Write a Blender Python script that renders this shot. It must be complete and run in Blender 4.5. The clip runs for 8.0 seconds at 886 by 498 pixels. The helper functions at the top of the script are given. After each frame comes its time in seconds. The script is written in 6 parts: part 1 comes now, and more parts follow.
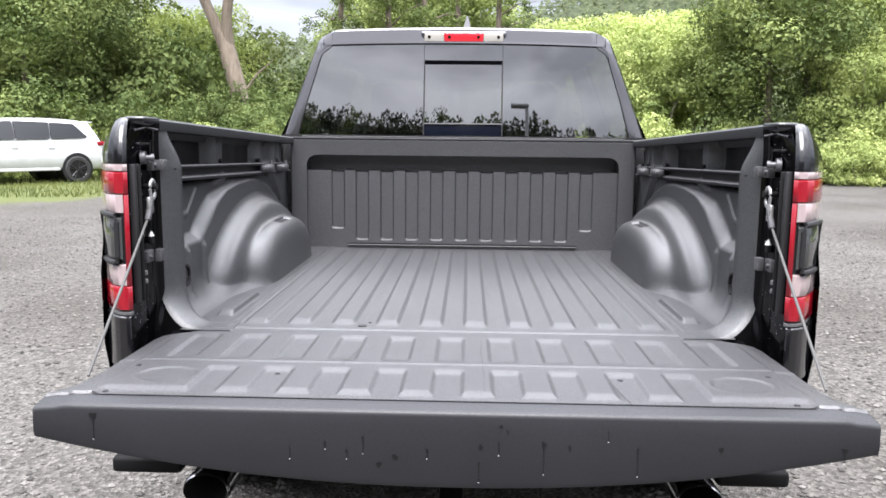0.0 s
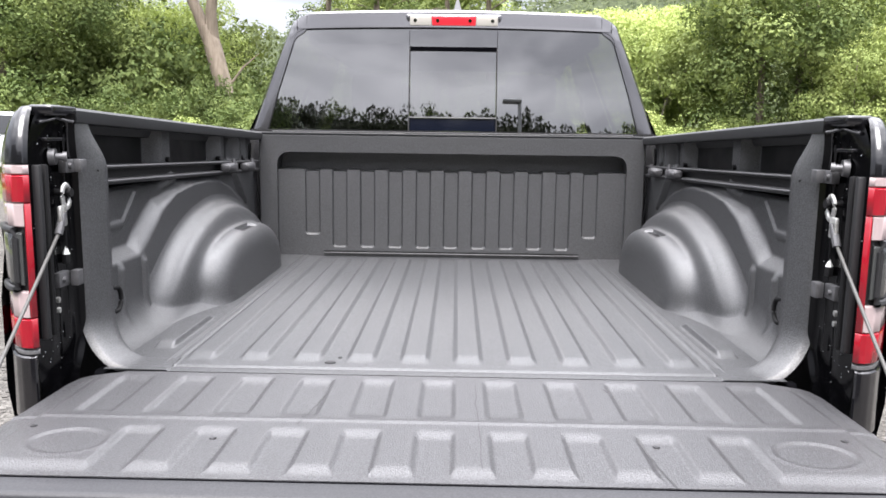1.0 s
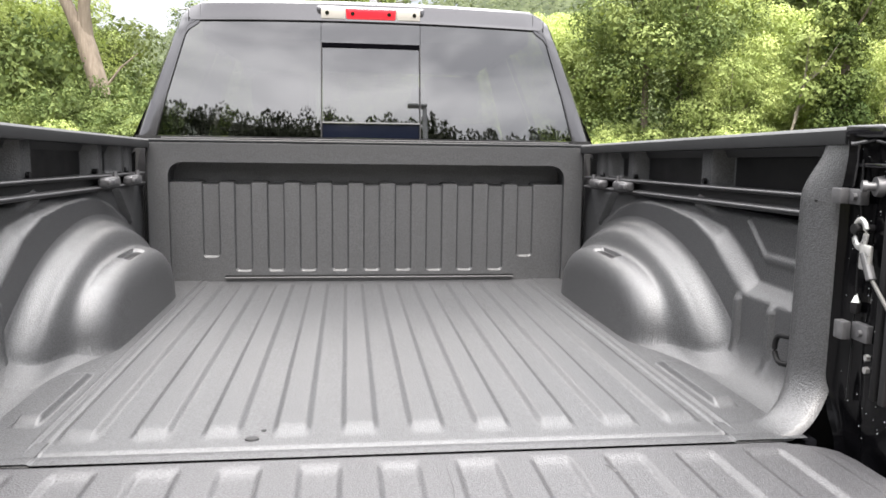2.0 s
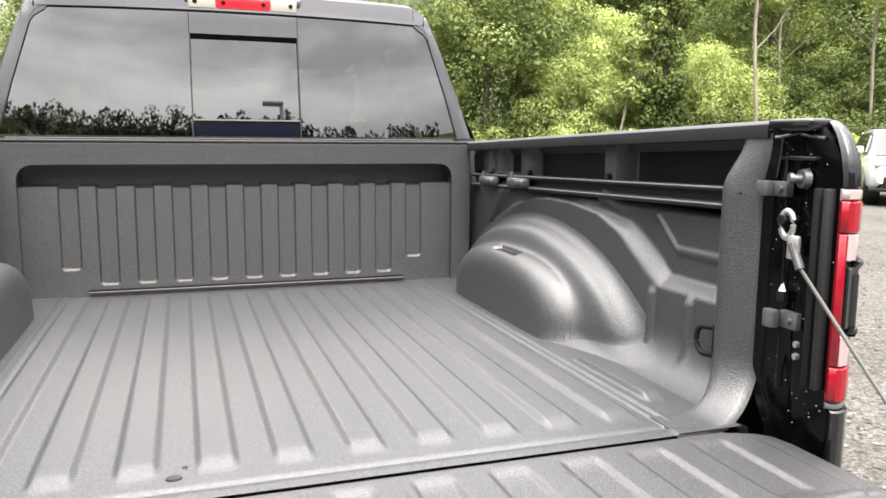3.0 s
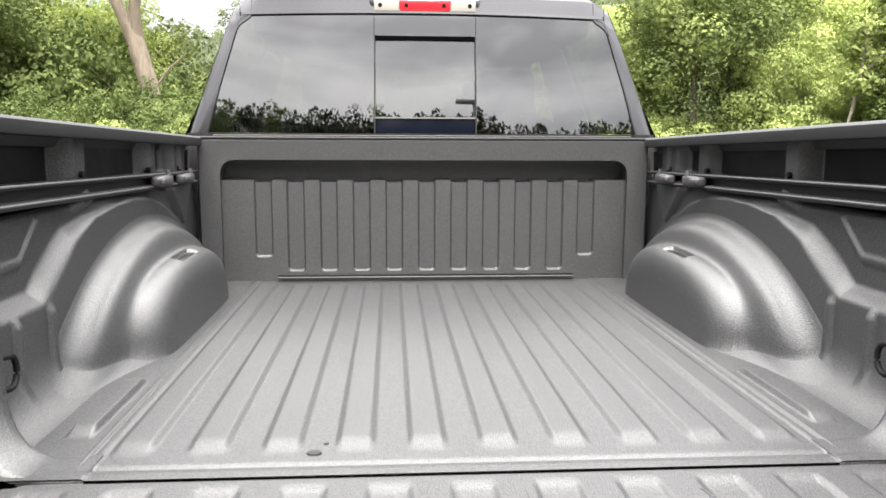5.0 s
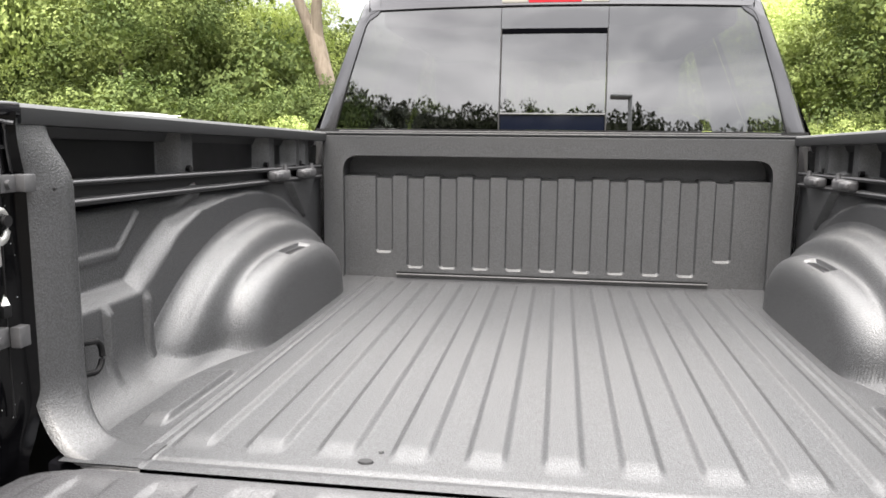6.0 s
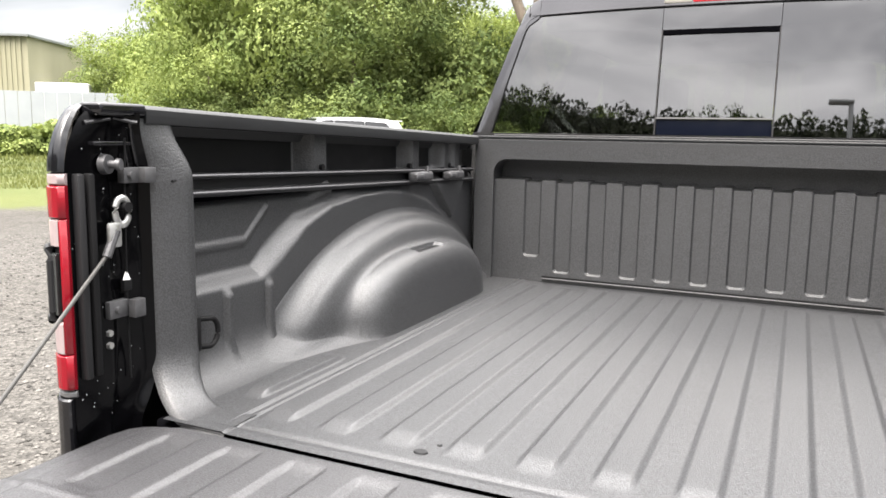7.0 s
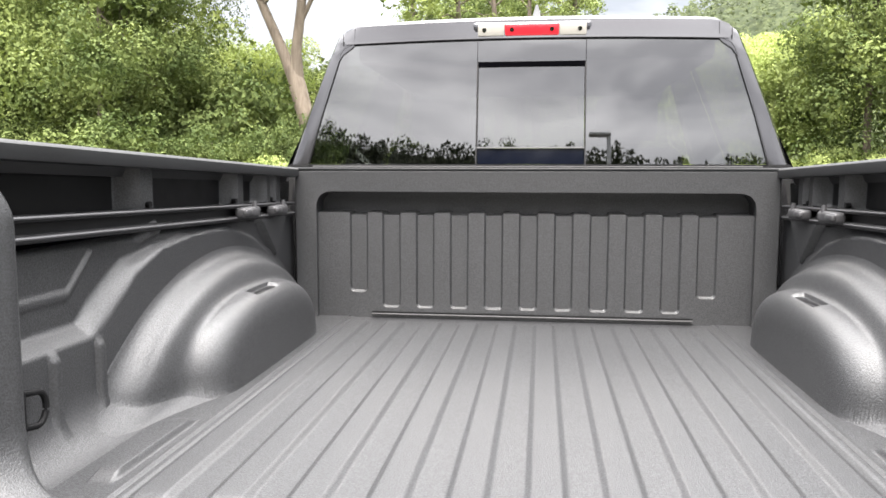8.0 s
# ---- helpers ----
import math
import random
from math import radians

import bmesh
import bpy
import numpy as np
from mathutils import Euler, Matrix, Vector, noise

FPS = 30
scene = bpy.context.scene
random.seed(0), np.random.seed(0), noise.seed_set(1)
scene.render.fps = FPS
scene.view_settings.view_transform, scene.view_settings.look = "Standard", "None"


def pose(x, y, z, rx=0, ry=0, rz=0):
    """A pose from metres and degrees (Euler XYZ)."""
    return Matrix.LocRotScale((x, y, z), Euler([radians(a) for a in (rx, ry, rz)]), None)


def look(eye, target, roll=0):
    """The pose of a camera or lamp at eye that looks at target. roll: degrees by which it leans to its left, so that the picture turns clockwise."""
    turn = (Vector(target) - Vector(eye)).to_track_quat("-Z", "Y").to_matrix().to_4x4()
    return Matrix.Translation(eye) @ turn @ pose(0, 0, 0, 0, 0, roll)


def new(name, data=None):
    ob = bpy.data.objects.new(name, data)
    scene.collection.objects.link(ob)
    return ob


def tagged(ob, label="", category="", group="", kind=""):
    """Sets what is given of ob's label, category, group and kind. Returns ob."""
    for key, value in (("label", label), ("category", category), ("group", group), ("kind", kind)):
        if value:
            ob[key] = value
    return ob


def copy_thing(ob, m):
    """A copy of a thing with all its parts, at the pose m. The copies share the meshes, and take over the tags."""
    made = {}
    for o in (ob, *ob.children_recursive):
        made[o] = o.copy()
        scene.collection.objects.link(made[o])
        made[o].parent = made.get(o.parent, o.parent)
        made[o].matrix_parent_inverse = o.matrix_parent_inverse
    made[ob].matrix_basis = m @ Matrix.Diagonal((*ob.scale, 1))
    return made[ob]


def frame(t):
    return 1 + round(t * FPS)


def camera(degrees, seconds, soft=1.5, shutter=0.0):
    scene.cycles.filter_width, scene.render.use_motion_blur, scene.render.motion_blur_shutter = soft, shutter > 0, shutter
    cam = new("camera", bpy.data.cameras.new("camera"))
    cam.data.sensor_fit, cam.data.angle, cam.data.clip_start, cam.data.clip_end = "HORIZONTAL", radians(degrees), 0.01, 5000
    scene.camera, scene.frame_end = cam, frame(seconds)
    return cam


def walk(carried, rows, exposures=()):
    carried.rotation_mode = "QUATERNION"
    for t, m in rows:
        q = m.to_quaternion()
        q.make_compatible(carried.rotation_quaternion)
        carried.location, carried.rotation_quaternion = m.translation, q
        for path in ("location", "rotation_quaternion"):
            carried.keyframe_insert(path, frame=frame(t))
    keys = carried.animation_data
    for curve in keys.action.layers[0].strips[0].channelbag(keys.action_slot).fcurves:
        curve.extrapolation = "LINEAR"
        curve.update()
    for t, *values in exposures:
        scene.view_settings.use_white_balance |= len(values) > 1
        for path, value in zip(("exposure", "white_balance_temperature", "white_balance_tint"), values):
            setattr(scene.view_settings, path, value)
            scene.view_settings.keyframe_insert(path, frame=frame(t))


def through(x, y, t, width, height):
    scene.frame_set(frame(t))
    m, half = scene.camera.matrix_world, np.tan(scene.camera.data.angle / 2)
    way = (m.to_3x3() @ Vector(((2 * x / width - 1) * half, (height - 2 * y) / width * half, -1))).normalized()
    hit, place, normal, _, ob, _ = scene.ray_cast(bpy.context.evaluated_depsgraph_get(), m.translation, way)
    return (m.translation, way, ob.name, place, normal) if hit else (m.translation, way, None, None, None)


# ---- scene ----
cam = camera(59.6, 8.0, soft=1.6)
PATH = [
    (0, (0.029, -2.087, 1.412), (-0.032, -0.108, 1.129), 0.6),
    (0.5, (0.026, -1.882, 1.42), (-0.037, 0.096, 1.129), 0.8),
    (1, (0.023, -1.681, 1.411), (-0.009, 0.297, 1.118), 0.8),
    (1.2, (0.003, -1.582, 1.418), (-0.002, 0.396, 1.12), 0.9),
    (2.3, (-0.111, -1.262, 1.426), (0.232, 0.69, 1.153), 0.7),
    (2.5, (-0.121, -1.247, 1.433), (0.282, 0.692, 1.157), 0.6),
    (3, (-0.237, -1.175, 1.418), (0.394, 0.702, 1.139), 0.4),
    (3.5, (-0.305, -1.151, 1.406), (0.403, 0.698, 1.125), 0.1),
    (4, (-0.277, -1.173, 1.409), (0.332, 0.71, 1.124), -0.1),
    (4.5, (-0.195, -1.211, 1.414), (0.166, 0.737, 1.133), 0.1),
    (6, (0.037, -1.104, 1.421), (-0.256, 0.851, 1.118), 0.5),
    (6.5, (0.206, -1.052, 1.42), (-0.379, 0.836, 1.121), 0.9),
    (7, (0.287, -1.054, 1.417), (-0.534, 0.746, 1.122), 1.0),
    (7.5, (0.223, -1.04, 1.426), (-0.535, 0.788, 1.142), 0.6),
    (8, (0.041, -1.014, 1.407), (-0.208, 0.96, 1.202), 0.1),
]
walk(cam, [(t, look(eye, target, roll)) for t, eye, target, roll in PATH], exposures=[(0.0, 2.11, 6150, 14.5), (1.0, 2.20, 6300, 14.5), (2.5, 2.43, 6700, 11.5), (3.5, 2.38, 6750, 11.5), (4.5, 2.48, 6700, 11), (6.0, 2.46, 6700, 11.5), (6.5, 2.46, 6700, 11), (7.0, 2.32, 6700, 12), (7.5, 2.30, 6700, 12), (8.0, 2.44, 6600, 12)])

# ---- world, sun ----
SUN_EL, SUN_ROT = radians(61), radians(184)
world = bpy.data.worlds.new("sky")
scene.world = world
world.use_nodes = True
wn, wl = world.node_tree.nodes, world.node_tree.links
wn.clear()
sky = wn.new("ShaderNodeTexSky")
sky.sky_type, sky.sun_disc = "NISHITA", False
sky.sun_elevation, sky.sun_rotation = SUN_EL, SUN_ROT
sky.air_density, sky.dust_density, sky.ozone_density = 1.0, 3.0, 1.0
sky_bg = wn.new("ShaderNodeBackground")
sky_bg.inputs["Strength"].default_value = 0.10
wl.new(sky.outputs[0], sky_bg.inputs["Color"])
coord = wn.new("ShaderNodeTexCoord")
stretch = wn.new("ShaderNodeMapping")
stretch.inputs["Scale"].default_value = (1.0, 1.0, 4.2)
wl.new(coord.outputs["Generated"], stretch.inputs["Vector"])
cloud = wn.new("ShaderNodeTexNoise")
cloud.inputs["Scale"].default_value, cloud.inputs["Detail"].default_value = 2.8, 6.0
cloud.inputs["Distortion"].default_value = 0.4
wl.new(stretch.outputs[0], cloud.inputs["Vector"])
ramp = wn.new("ShaderNodeValToRGB")
ramp.color_ramp.elements[0].position, ramp.color_ramp.elements[0].color = 0.36, (0.29, 0.29, 0.29, 1)
ramp.color_ramp.elements[1].position, ramp.color_ramp.elements[1].color = 0.66, (0.74, 0.74, 0.735, 1)
wl.new(cloud.outputs["Fac"], ramp.inputs["Fac"])
cloud_bg = wn.new("ShaderNodeBackground")
cloud_bg.inputs["Strength"].default_value = 0.85
height = wn.new("ShaderNodeSeparateXYZ")
wl.new(coord.outputs["Generated"], height.inputs[0])
overhead = wn.new("ShaderNodeMapRange")
overhead.inputs["From Min"].default_value, overhead.inputs["From Max"].default_value = 0.0, 1.0
overhead.inputs["To Min"].default_value, overhead.inputs["To Max"].default_value = 0.40, 8.0
steep = wn.new("ShaderNodeMath")
steep.operation, steep.use_clamp = "POWER", True
steep.inputs[1].default_value = 2.5
wl.new(height.outputs[2], steep.inputs[0])
wl.new(steep.outputs[0], overhead.inputs["Value"])
graded = wn.new("ShaderNodeVectorMath")
graded.operation = "SCALE"
wl.new(ramp.outputs[0], graded.inputs[0])
wl.new(overhead.outputs[0], graded.inputs["Scale"])
wl.new(graded.outputs[0], cloud_bg.inputs["Color"])
both = wn.new("ShaderNodeMixShader")
both.inputs["Fac"].default_value = 0.85
wl.new(sky_bg.outputs[0], both.inputs[1])
wl.new(cloud_bg.outputs[0], both.inputs[2])
w_out = wn.new("ShaderNodeOutputWorld")
wl.new(both.outputs[0], w_out.inputs["Surface"])

sun_data = bpy.data.lights.new("sun", "SUN")
sun_data.energy, sun_data.angle, sun_data.color = 2.0, radians(40), (1.0, 0.96, 0.90)
sun = new("sun", sun_data)
sun.matrix_world = look((0, 0, 30), (0 - 30 * math.sin(SUN_ROT) / math.tan(SUN_EL), 0 - 30 * math.cos(SUN_ROT) / math.tan(SUN_EL), 0))

# ---- materials ----


class Mat:
    """A node material with a principled shader and short ways to feed it."""

    def __init__(self, name, color=(0.5, 0.5, 0.5), rough=0.5, metal=0.0, spec=0.5, coat=0.0):
        self.m = bpy.data.materials.new(name)
        self.m.use_nodes = True
        self.n, self.l = self.m.node_tree.nodes, self.m.node_tree.links
        self.b = self.n["Principled BSDF"]
        self.b.inputs["Base Color"].default_value = (*color, 1)
        self.b.inputs["Roughness"].default_value = rough
        self.b.inputs["Metallic"].default_value = metal
        self.b.inputs["Specular IOR Level"].default_value = spec
        self.b.inputs["Coat Weight"].default_value = coat
        self.b.inputs["Coat Roughness"].default_value = 0.03
        self.c = self.n.new("ShaderNodeTexCoord")

    def noise(self, scale, detail=4.0, stretch=(1, 1, 1), rough=0.55, space="Object"):
        mp = self.n.new("ShaderNodeMapping")
        mp.inputs["Scale"].default_value = stretch
        self.l.new(self.c.outputs[space], mp.inputs["Vector"])
        t = self.n.new("ShaderNodeTexNoise")
        t.inputs["Scale"].default_value, t.inputs["Detail"].default_value = scale, detail
        t.inputs["Roughness"].default_value = rough
        self.l.new(mp.outputs[0], t.inputs["Vector"])
        return t.outputs["Fac"]

    def cells(self, scale, feature="F1", out="Distance"):
        t = self.n.new("ShaderNodeTexVoronoi")
        t.inputs["Scale"].default_value, t.feature = scale, feature
        self.l.new(self.c.outputs["Object"], t.inputs["Vector"])
        return t.outputs[out]

    def ramp(self, fac, *stops):
        r = self.n.new("ShaderNodeValToRGB")
        while len(r.color_ramp.elements) < len(stops):
            r.color_ramp.elements.new(0.5)
        for e, (p, c) in zip(r.color_ramp.elements, stops):
            e.position = p
            e.color = (*c, 1) if len(c) == 3 else (c[0], c[0], c[0], 1)
        self.l.new(fac, r.inputs["Fac"])
        return r.outputs["Color"]

    def mix(self, fac, a, b, mode="MIX"):
        x = self.n.new("ShaderNodeMix")
        x.data_type, x.blend_type = "RGBA", mode
        if isinstance(fac, (int, float)):
            x.inputs[0].default_value = fac
        else:
            self.l.new(fac, x.inputs[0])
        for s, v in ((6, a), (7, b)):
            if isinstance(v, tuple):
                x.inputs[s].default_value = (*v, 1)
            else:
                self.l.new(v, x.inputs[s])
        return x.outputs[2]

    def color(self, sock):
        self.l.new(sock, self.b.inputs["Base Color"])
        return self

    def rough(self, sock):
        self.l.new(sock, self.b.inputs["Roughness"])
        return self

    def bump(self, sock, strength=0.3, distance=0.002):
        b = self.n.new("ShaderNodeBump")
        b.inputs["Strength"].default_value, b.inputs["Distance"].default_value = strength, distance
        self.l.new(sock, b.inputs["Height"])
        old = [x for x in self.l if x.to_socket == self.b.inputs["Normal"]]
        if old:
            self.l.new(old[0].from_socket, b.inputs["Normal"])
        self.l.new(b.outputs[0], self.b.inputs["Normal"])
        return self

    def island(self):
        return self.n.new("ShaderNodeNewGeometry").outputs["Random Per Island"]

    def per_object(self):
        return self.n.new("ShaderNodeObjectInfo").outputs["Random"]


def liner(name, lo, hi, rough, pebble=1.0, spec=0.9):
    """Sprayed bed lining: pebbled relief, faint dust and scuffs."""
    m = Mat(name, rough=rough, spec=spec)
    grain = m.noise(300, 1.5)
    fine = m.noise(800, 1.0)
    cloudy = m.noise(3.0, 6.0, (1, 0.5, 1))
    tone = m.ramp(cloudy, (0.3, lo), (0.75, hi))
    speck = m.ramp(grain, (0.40, tuple(c * 0.12 for c in lo)), (0.62, tuple(c * 1.75 for c in hi)))
    m.color(m.mix(min(0.6, 2 * pebble), tone, speck))
    m.rough(m.ramp(grain, (0.3, (rough + 0.10,)), (0.7, (rough - 0.06,))))
    return m.bump(grain, 0.44 * pebble, 0.0025).bump(fine, 0.25 * pebble, 0.0015)


LINER = liner("sprayed_bed_lining", (0.0166, 0.0173, 0.0188), (0.0222, 0.0231, 0.0250), 0.42)
GATE = liner("tailgate_lining", (0.015, 0.015, 0.0165), (0.020, 0.020, 0.0220), 0.42)
GATE_EDGE = liner("tailgate_edge_plastic", (0.013, 0.0133, 0.0150), (0.017, 0.0174, 0.0198), 0.42, 0.06, 0.3)

PAINT = Mat("black_car_paint", (0.005, 0.005, 0.006), 0.2, 0.0, 0.5, 0.3)
PAINT.rough(PAINT.ramp(PAINT.noise(14, 5), (0.35, (0.10,)), (0.75, (0.20,))))
CAB_PAINT = Mat("black_metallic_cab_paint", (0.085, 0.085, 0.090), 0.14, 0.75, 0.5, 0.3)
CAB_PAINT.rough(CAB_PAINT.ramp(CAB_PAINT.noise(6, 5), (0.3, (0.08,)), (0.75, (0.13,))))
JAMB = Mat("wet_black_jamb_paint", (0.0015, 0.0015, 0.0018), 0.14, 0.0, 0.14, 0.0)
JAMB.bump(JAMB.noise(55, 3), 0.10, 0.003)
RUBBER = Mat("black_rubber", (0.006, 0.006, 0.0065), 0.65, 0.0, 0.15)
RUBBER.bump(RUBBER.noise(200, 3), 0.2, 0.001)
TRIM = Mat("black_trim_plastic", (0.012, 0.012, 0.013), 0.45, 0.0, 0.3)
TRIM.bump(TRIM.noise(300, 3), 0.2, 0.001)
CAP = Mat("rail_cap_plastic", (0.040, 0.041, 0.044), 0.5)
CAP.bump(CAP.noise(350, 3), 0.25, 0.001).color(CAP.ramp(CAP.noise(5, 4), (0.3, (0.013, 0.0135, 0.0145)), (0.7, (0.018, 0.019, 0.0205))))
ALU = Mat("dark_anodised_track", (0.11, 0.11, 0.115), 0.33, 0.5)
ALU.rough(ALU.ramp(ALU.noise(30, 4, (1, 0.05, 1)), (0.3, (0.30,)), (0.7, (0.46,))))
STEEL = Mat("worn_steel", (0.52, 0.52, 0.51), 0.30, 0.9)
STEEL.rough(STEEL.ramp(STEEL.noise(80, 4), (0.3, (0.25,)), (0.7, (0.5,))))
BRACKET = Mat("phosphated_grey_steel", (0.14, 0.14, 0.145), 0.48, 0.5)
BRACKET.color(BRACKET.ramp(BRACKET.noise(40, 4), (0.3, (0.06, 0.06, 0.063)), (0.7, (0.10, 0.10, 0.104))))
CABLE = Mat("grey_coated_cable", (0.055, 0.054, 0.052), 0.55, 0.0, 0.3)
CABLE.bump(CABLE.noise(900, 1), 0.4, 0.001)
CHROME = Mat("dark_chrome", (0.35, 0.35, 0.36), 0.12, 1.0)
SOOT = Mat("sooty_pipe_inside", (0.006, 0.006, 0.006), 0.8)
BRIGHT = Mat("pale_weather_strip", (0.09, 0.09, 0.092), 0.45, 0.2)
DROP = Mat("water_drop", (0.25, 0.26, 0.27), 0.1)
WHITE_MARK = Mat("white_nylon_plug", (0.72, 0.72, 0.70), 0.5)


def lens(name, color, rough=0.08, glow=0.0):
    m = Mat(name, color, rough, 0.0, 0.3, 0.35)
    m.bump(m.noise(110, 1, (1, 0.1, 1)), 0.15, 0.002)
    return m


RED = lens("red_lamp_lens", (0.18, 0.004, 0.010))
CLEAR = lens("clear_lamp_lens", (0.26, 0.21, 0.21))
DARKLENS = lens("smoked_lamp_lens", (0.03, 0.032, 0.032))
PALE = lens("frosted_lamp_lens", (0.27, 0.26, 0.235))
BRAKE = lens("bright_red_lens", (0.40, 0.018, 0.026))


def glass(name, tint, through, ior):
    """A tinted pane: part of the light goes straight through, part is mirrored by Fresnel."""
    m = bpy.data.materials.new(name)
    m.use_nodes = True
    n, l = m.node_tree.nodes, m.node_tree.links
    n.clear()
    clear, gloss, fres, mx = (n.new("ShaderNode" + k) for k in ("BsdfTransparent", "BsdfGlossy", "Fresnel", "MixShader"))
    clear.inputs["Color"].default_value = (*(c * through for c in tint), 1)
    gloss.inputs["Roughness"].default_value = 0.015
    fres.inputs["IOR"].default_value = ior
    l.new(fres.outputs[0], mx.inputs[0])
    l.new(clear.outputs[0], mx.inputs[1])
    l.new(gloss.outputs[0], mx.inputs[2])
    o = n.new("ShaderNodeOutputMaterial")
    l.new(mx.outputs[0], o.inputs["Surface"])
    return m


def clear_back(name):
    m = bpy.data.materials.new(name)
    m.use_nodes = True
    n, l = m.node_tree.nodes, m.node_tree.links
    n.clear()
    clear, o = n.new("ShaderNodeBsdfTransparent"), n.new("ShaderNodeOutputMaterial")
    l.new(clear.outputs[0], o.inputs["Surface"])
    return m


PANE_BACK = clear_back("clear_pane_body")


PRIVACY = glass("privacy_glass", (0.93, 1.0, 0.90), 0.11, 2.66)
LIGHT_GLASS = glass("car_glass", (0.95, 1.0, 0.97), 0.75, 1.25)
DARK_GLASS = Mat("dark_car_glass", (0.006, 0.007, 0.009), 0.04, 0.0, 0.45)
# lower pane: the dark trees it would mirror are put into its colour
LOW_GLASS = Mat("painted_lower_glass", (0.003, 0.004, 0.008), 0.06, 0.0, 0.2)
# matt near-black for solid bars that fill gaps and slots
SLOT = Mat("open_dark_slot", (0.0015, 0.0015, 0.002), 0.9, 0.0, 0.0)
INTERIOR = Mat("cab_cloth", (0.035, 0.035, 0.037), 0.85)
INTERIOR.bump(INTERIOR.noise(300, 2), 0.3, 0.001)

WHITE_CAR = Mat("white_car_paint", (0.74, 0.75, 0.76), 0.22, 0.0, 0.5, 1.0)
WHITE_CAR.color(WHITE_CAR.ramp(WHITE_CAR.noise(2.5, 5), (0.3, (0.46, 0.47, 0.48)), (0.7, (0.54, 0.55, 0.56))))
TYRE = Mat("tyre_rubber", (0.018, 0.018, 0.018), 0.75)
TYRE.bump(TYRE.noise(60, 4), 0.4, 0.004)
RIM = Mat("dark_alloy_rim", (0.05, 0.05, 0.053), 0.3, 0.8)
METAL_SIDING = Mat("olive_metal_siding", (0.30, 0.29, 0.20), 0.5)
METAL_SIDING.color(METAL_SIDING.ramp(METAL_SIDING.noise(0.35, 5, (1, 1, 0.3)), (0.3, (0.22, 0.21, 0.142)), (0.7, (0.28, 0.266, 0.184))))
ROOF_METAL = Mat("grey_roof_metal", (0.20, 0.21, 0.21), 0.45, 0.3)
FENCE_PAINT = Mat("pale_grey_fence", (0.50, 0.53, 0.56), 0.6)
FENCE_PAINT.color(FENCE_PAINT.ramp(FENCE_PAINT.noise(0.5, 5), (0.3, (0.27, 0.29, 0.31)), (0.7, (0.33, 0.35, 0.37))))
BOX_WHITE = Mat("white_box_body", (0.72, 0.73, 0.73), 0.45)
BOX_WHITE.color(BOX_WHITE.ramp(BOX_WHITE.noise(0.6, 5), (0.3, (0.64, 0.65, 0.65)), (0.7, (0.78, 0.79, 0.79))))
POLE_METAL = Mat("galvanised_pole", (0.36, 0.37, 0.38), 0.5, 0.5)

# bark and leaves


def bark(name, lo, hi):
    m = Mat(name, rough=0.85)
    m.color(m.ramp(m.noise(3.5, 6, (2, 2, 0.35)), (0.3, lo), (0.7, hi)))
    return m.bump(m.noise(9, 6, (2, 2, 0.3)), 0.8, 0.04)


BARK = bark("dark_brown_bark", (0.06, 0.047, 0.035), (0.15, 0.12, 0.092))
MID_BARK = bark("grey_brown_bark", (0.12, 0.095, 0.072), (0.25, 0.205, 0.16))
PALE_BARK = bark("pale_grey_bark", (0.13, 0.115, 0.09), (0.25, 0.22, 0.175))


def foliage(name, dark, mid, light):
    """Leaves: each its own tone, with patches painting in clump shade contrast; light shines partly through."""
    m = Mat(name, rough=0.7, spec=0.12)
    own = m.ramp(m.island(), (0.0, dark), (0.55, mid), (1.0, light))
    patch = m.ramp(m.noise(0.55, 3, space="Object"), (0.42, dark), (0.60, light))
    tone = m.mix(0.58, own, patch)
    m.color(tone)
    tl = m.n.new("ShaderNodeBsdfTranslucent")
    m.l.new(m.mix(1.0, tone, (1.0, 1.0, 0.6), "MULTIPLY"), tl.inputs["Color"])
    mx = m.n.new("ShaderNodeMixShader")
    mx.inputs[0].default_value = 0.24
    m.l.new(m.b.outputs[0], mx.inputs[1])
    m.l.new(tl.outputs[0], mx.inputs[2])
    m.l.new(mx.outputs[0], m.n["Material Output"].inputs["Surface"])
    return m


LEAF_MID = foliage("mid_green_leaves", (0.088, 0.123, 0.037), (0.161, 0.206, 0.065), (0.263, 0.309, 0.106))
LEAF_VINE = foliage("vine_leaves", (0.105, 0.146, 0.044), (0.190, 0.245, 0.077), (0.311, 0.366, 0.125))
LEAF_DARK = foliage("dark_green_leaves", (0.059, 0.086, 0.029), (0.116, 0.156, 0.051), (0.211, 0.254, 0.087))
LEAF_LIGHT = foliage("yellow_green_leaves", (0.218, 0.277, 0.094), (0.319, 0.384, 0.136), (0.437, 0.496, 0.189))
# leaves behind the yard: their shaded side is put into a near-black colour
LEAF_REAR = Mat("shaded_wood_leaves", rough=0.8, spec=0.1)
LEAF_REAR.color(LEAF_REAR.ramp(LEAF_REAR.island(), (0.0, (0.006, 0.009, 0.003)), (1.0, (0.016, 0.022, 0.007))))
LEAF_FAR = foliage("far_wood_leaves", (0.037, 0.050, 0.024), (0.062, 0.079, 0.036), (0.093, 0.112, 0.053))
LEAF_SHRUB = foliage("shrub_leaves", (0.047, 0.067, 0.021), (0.083, 0.108, 0.034), (0.130, 0.154, 0.052))
LEAF_IVY = foliage("dark_creeper_leaves", (0.03, 0.05, 0.014), (0.06, 0.085, 0.022), (0.11, 0.14, 0.04))
GRASS = foliage("grass_blades", (0.052, 0.071, 0.019), (0.096, 0.118, 0.034), (0.155, 0.166, 0.056))

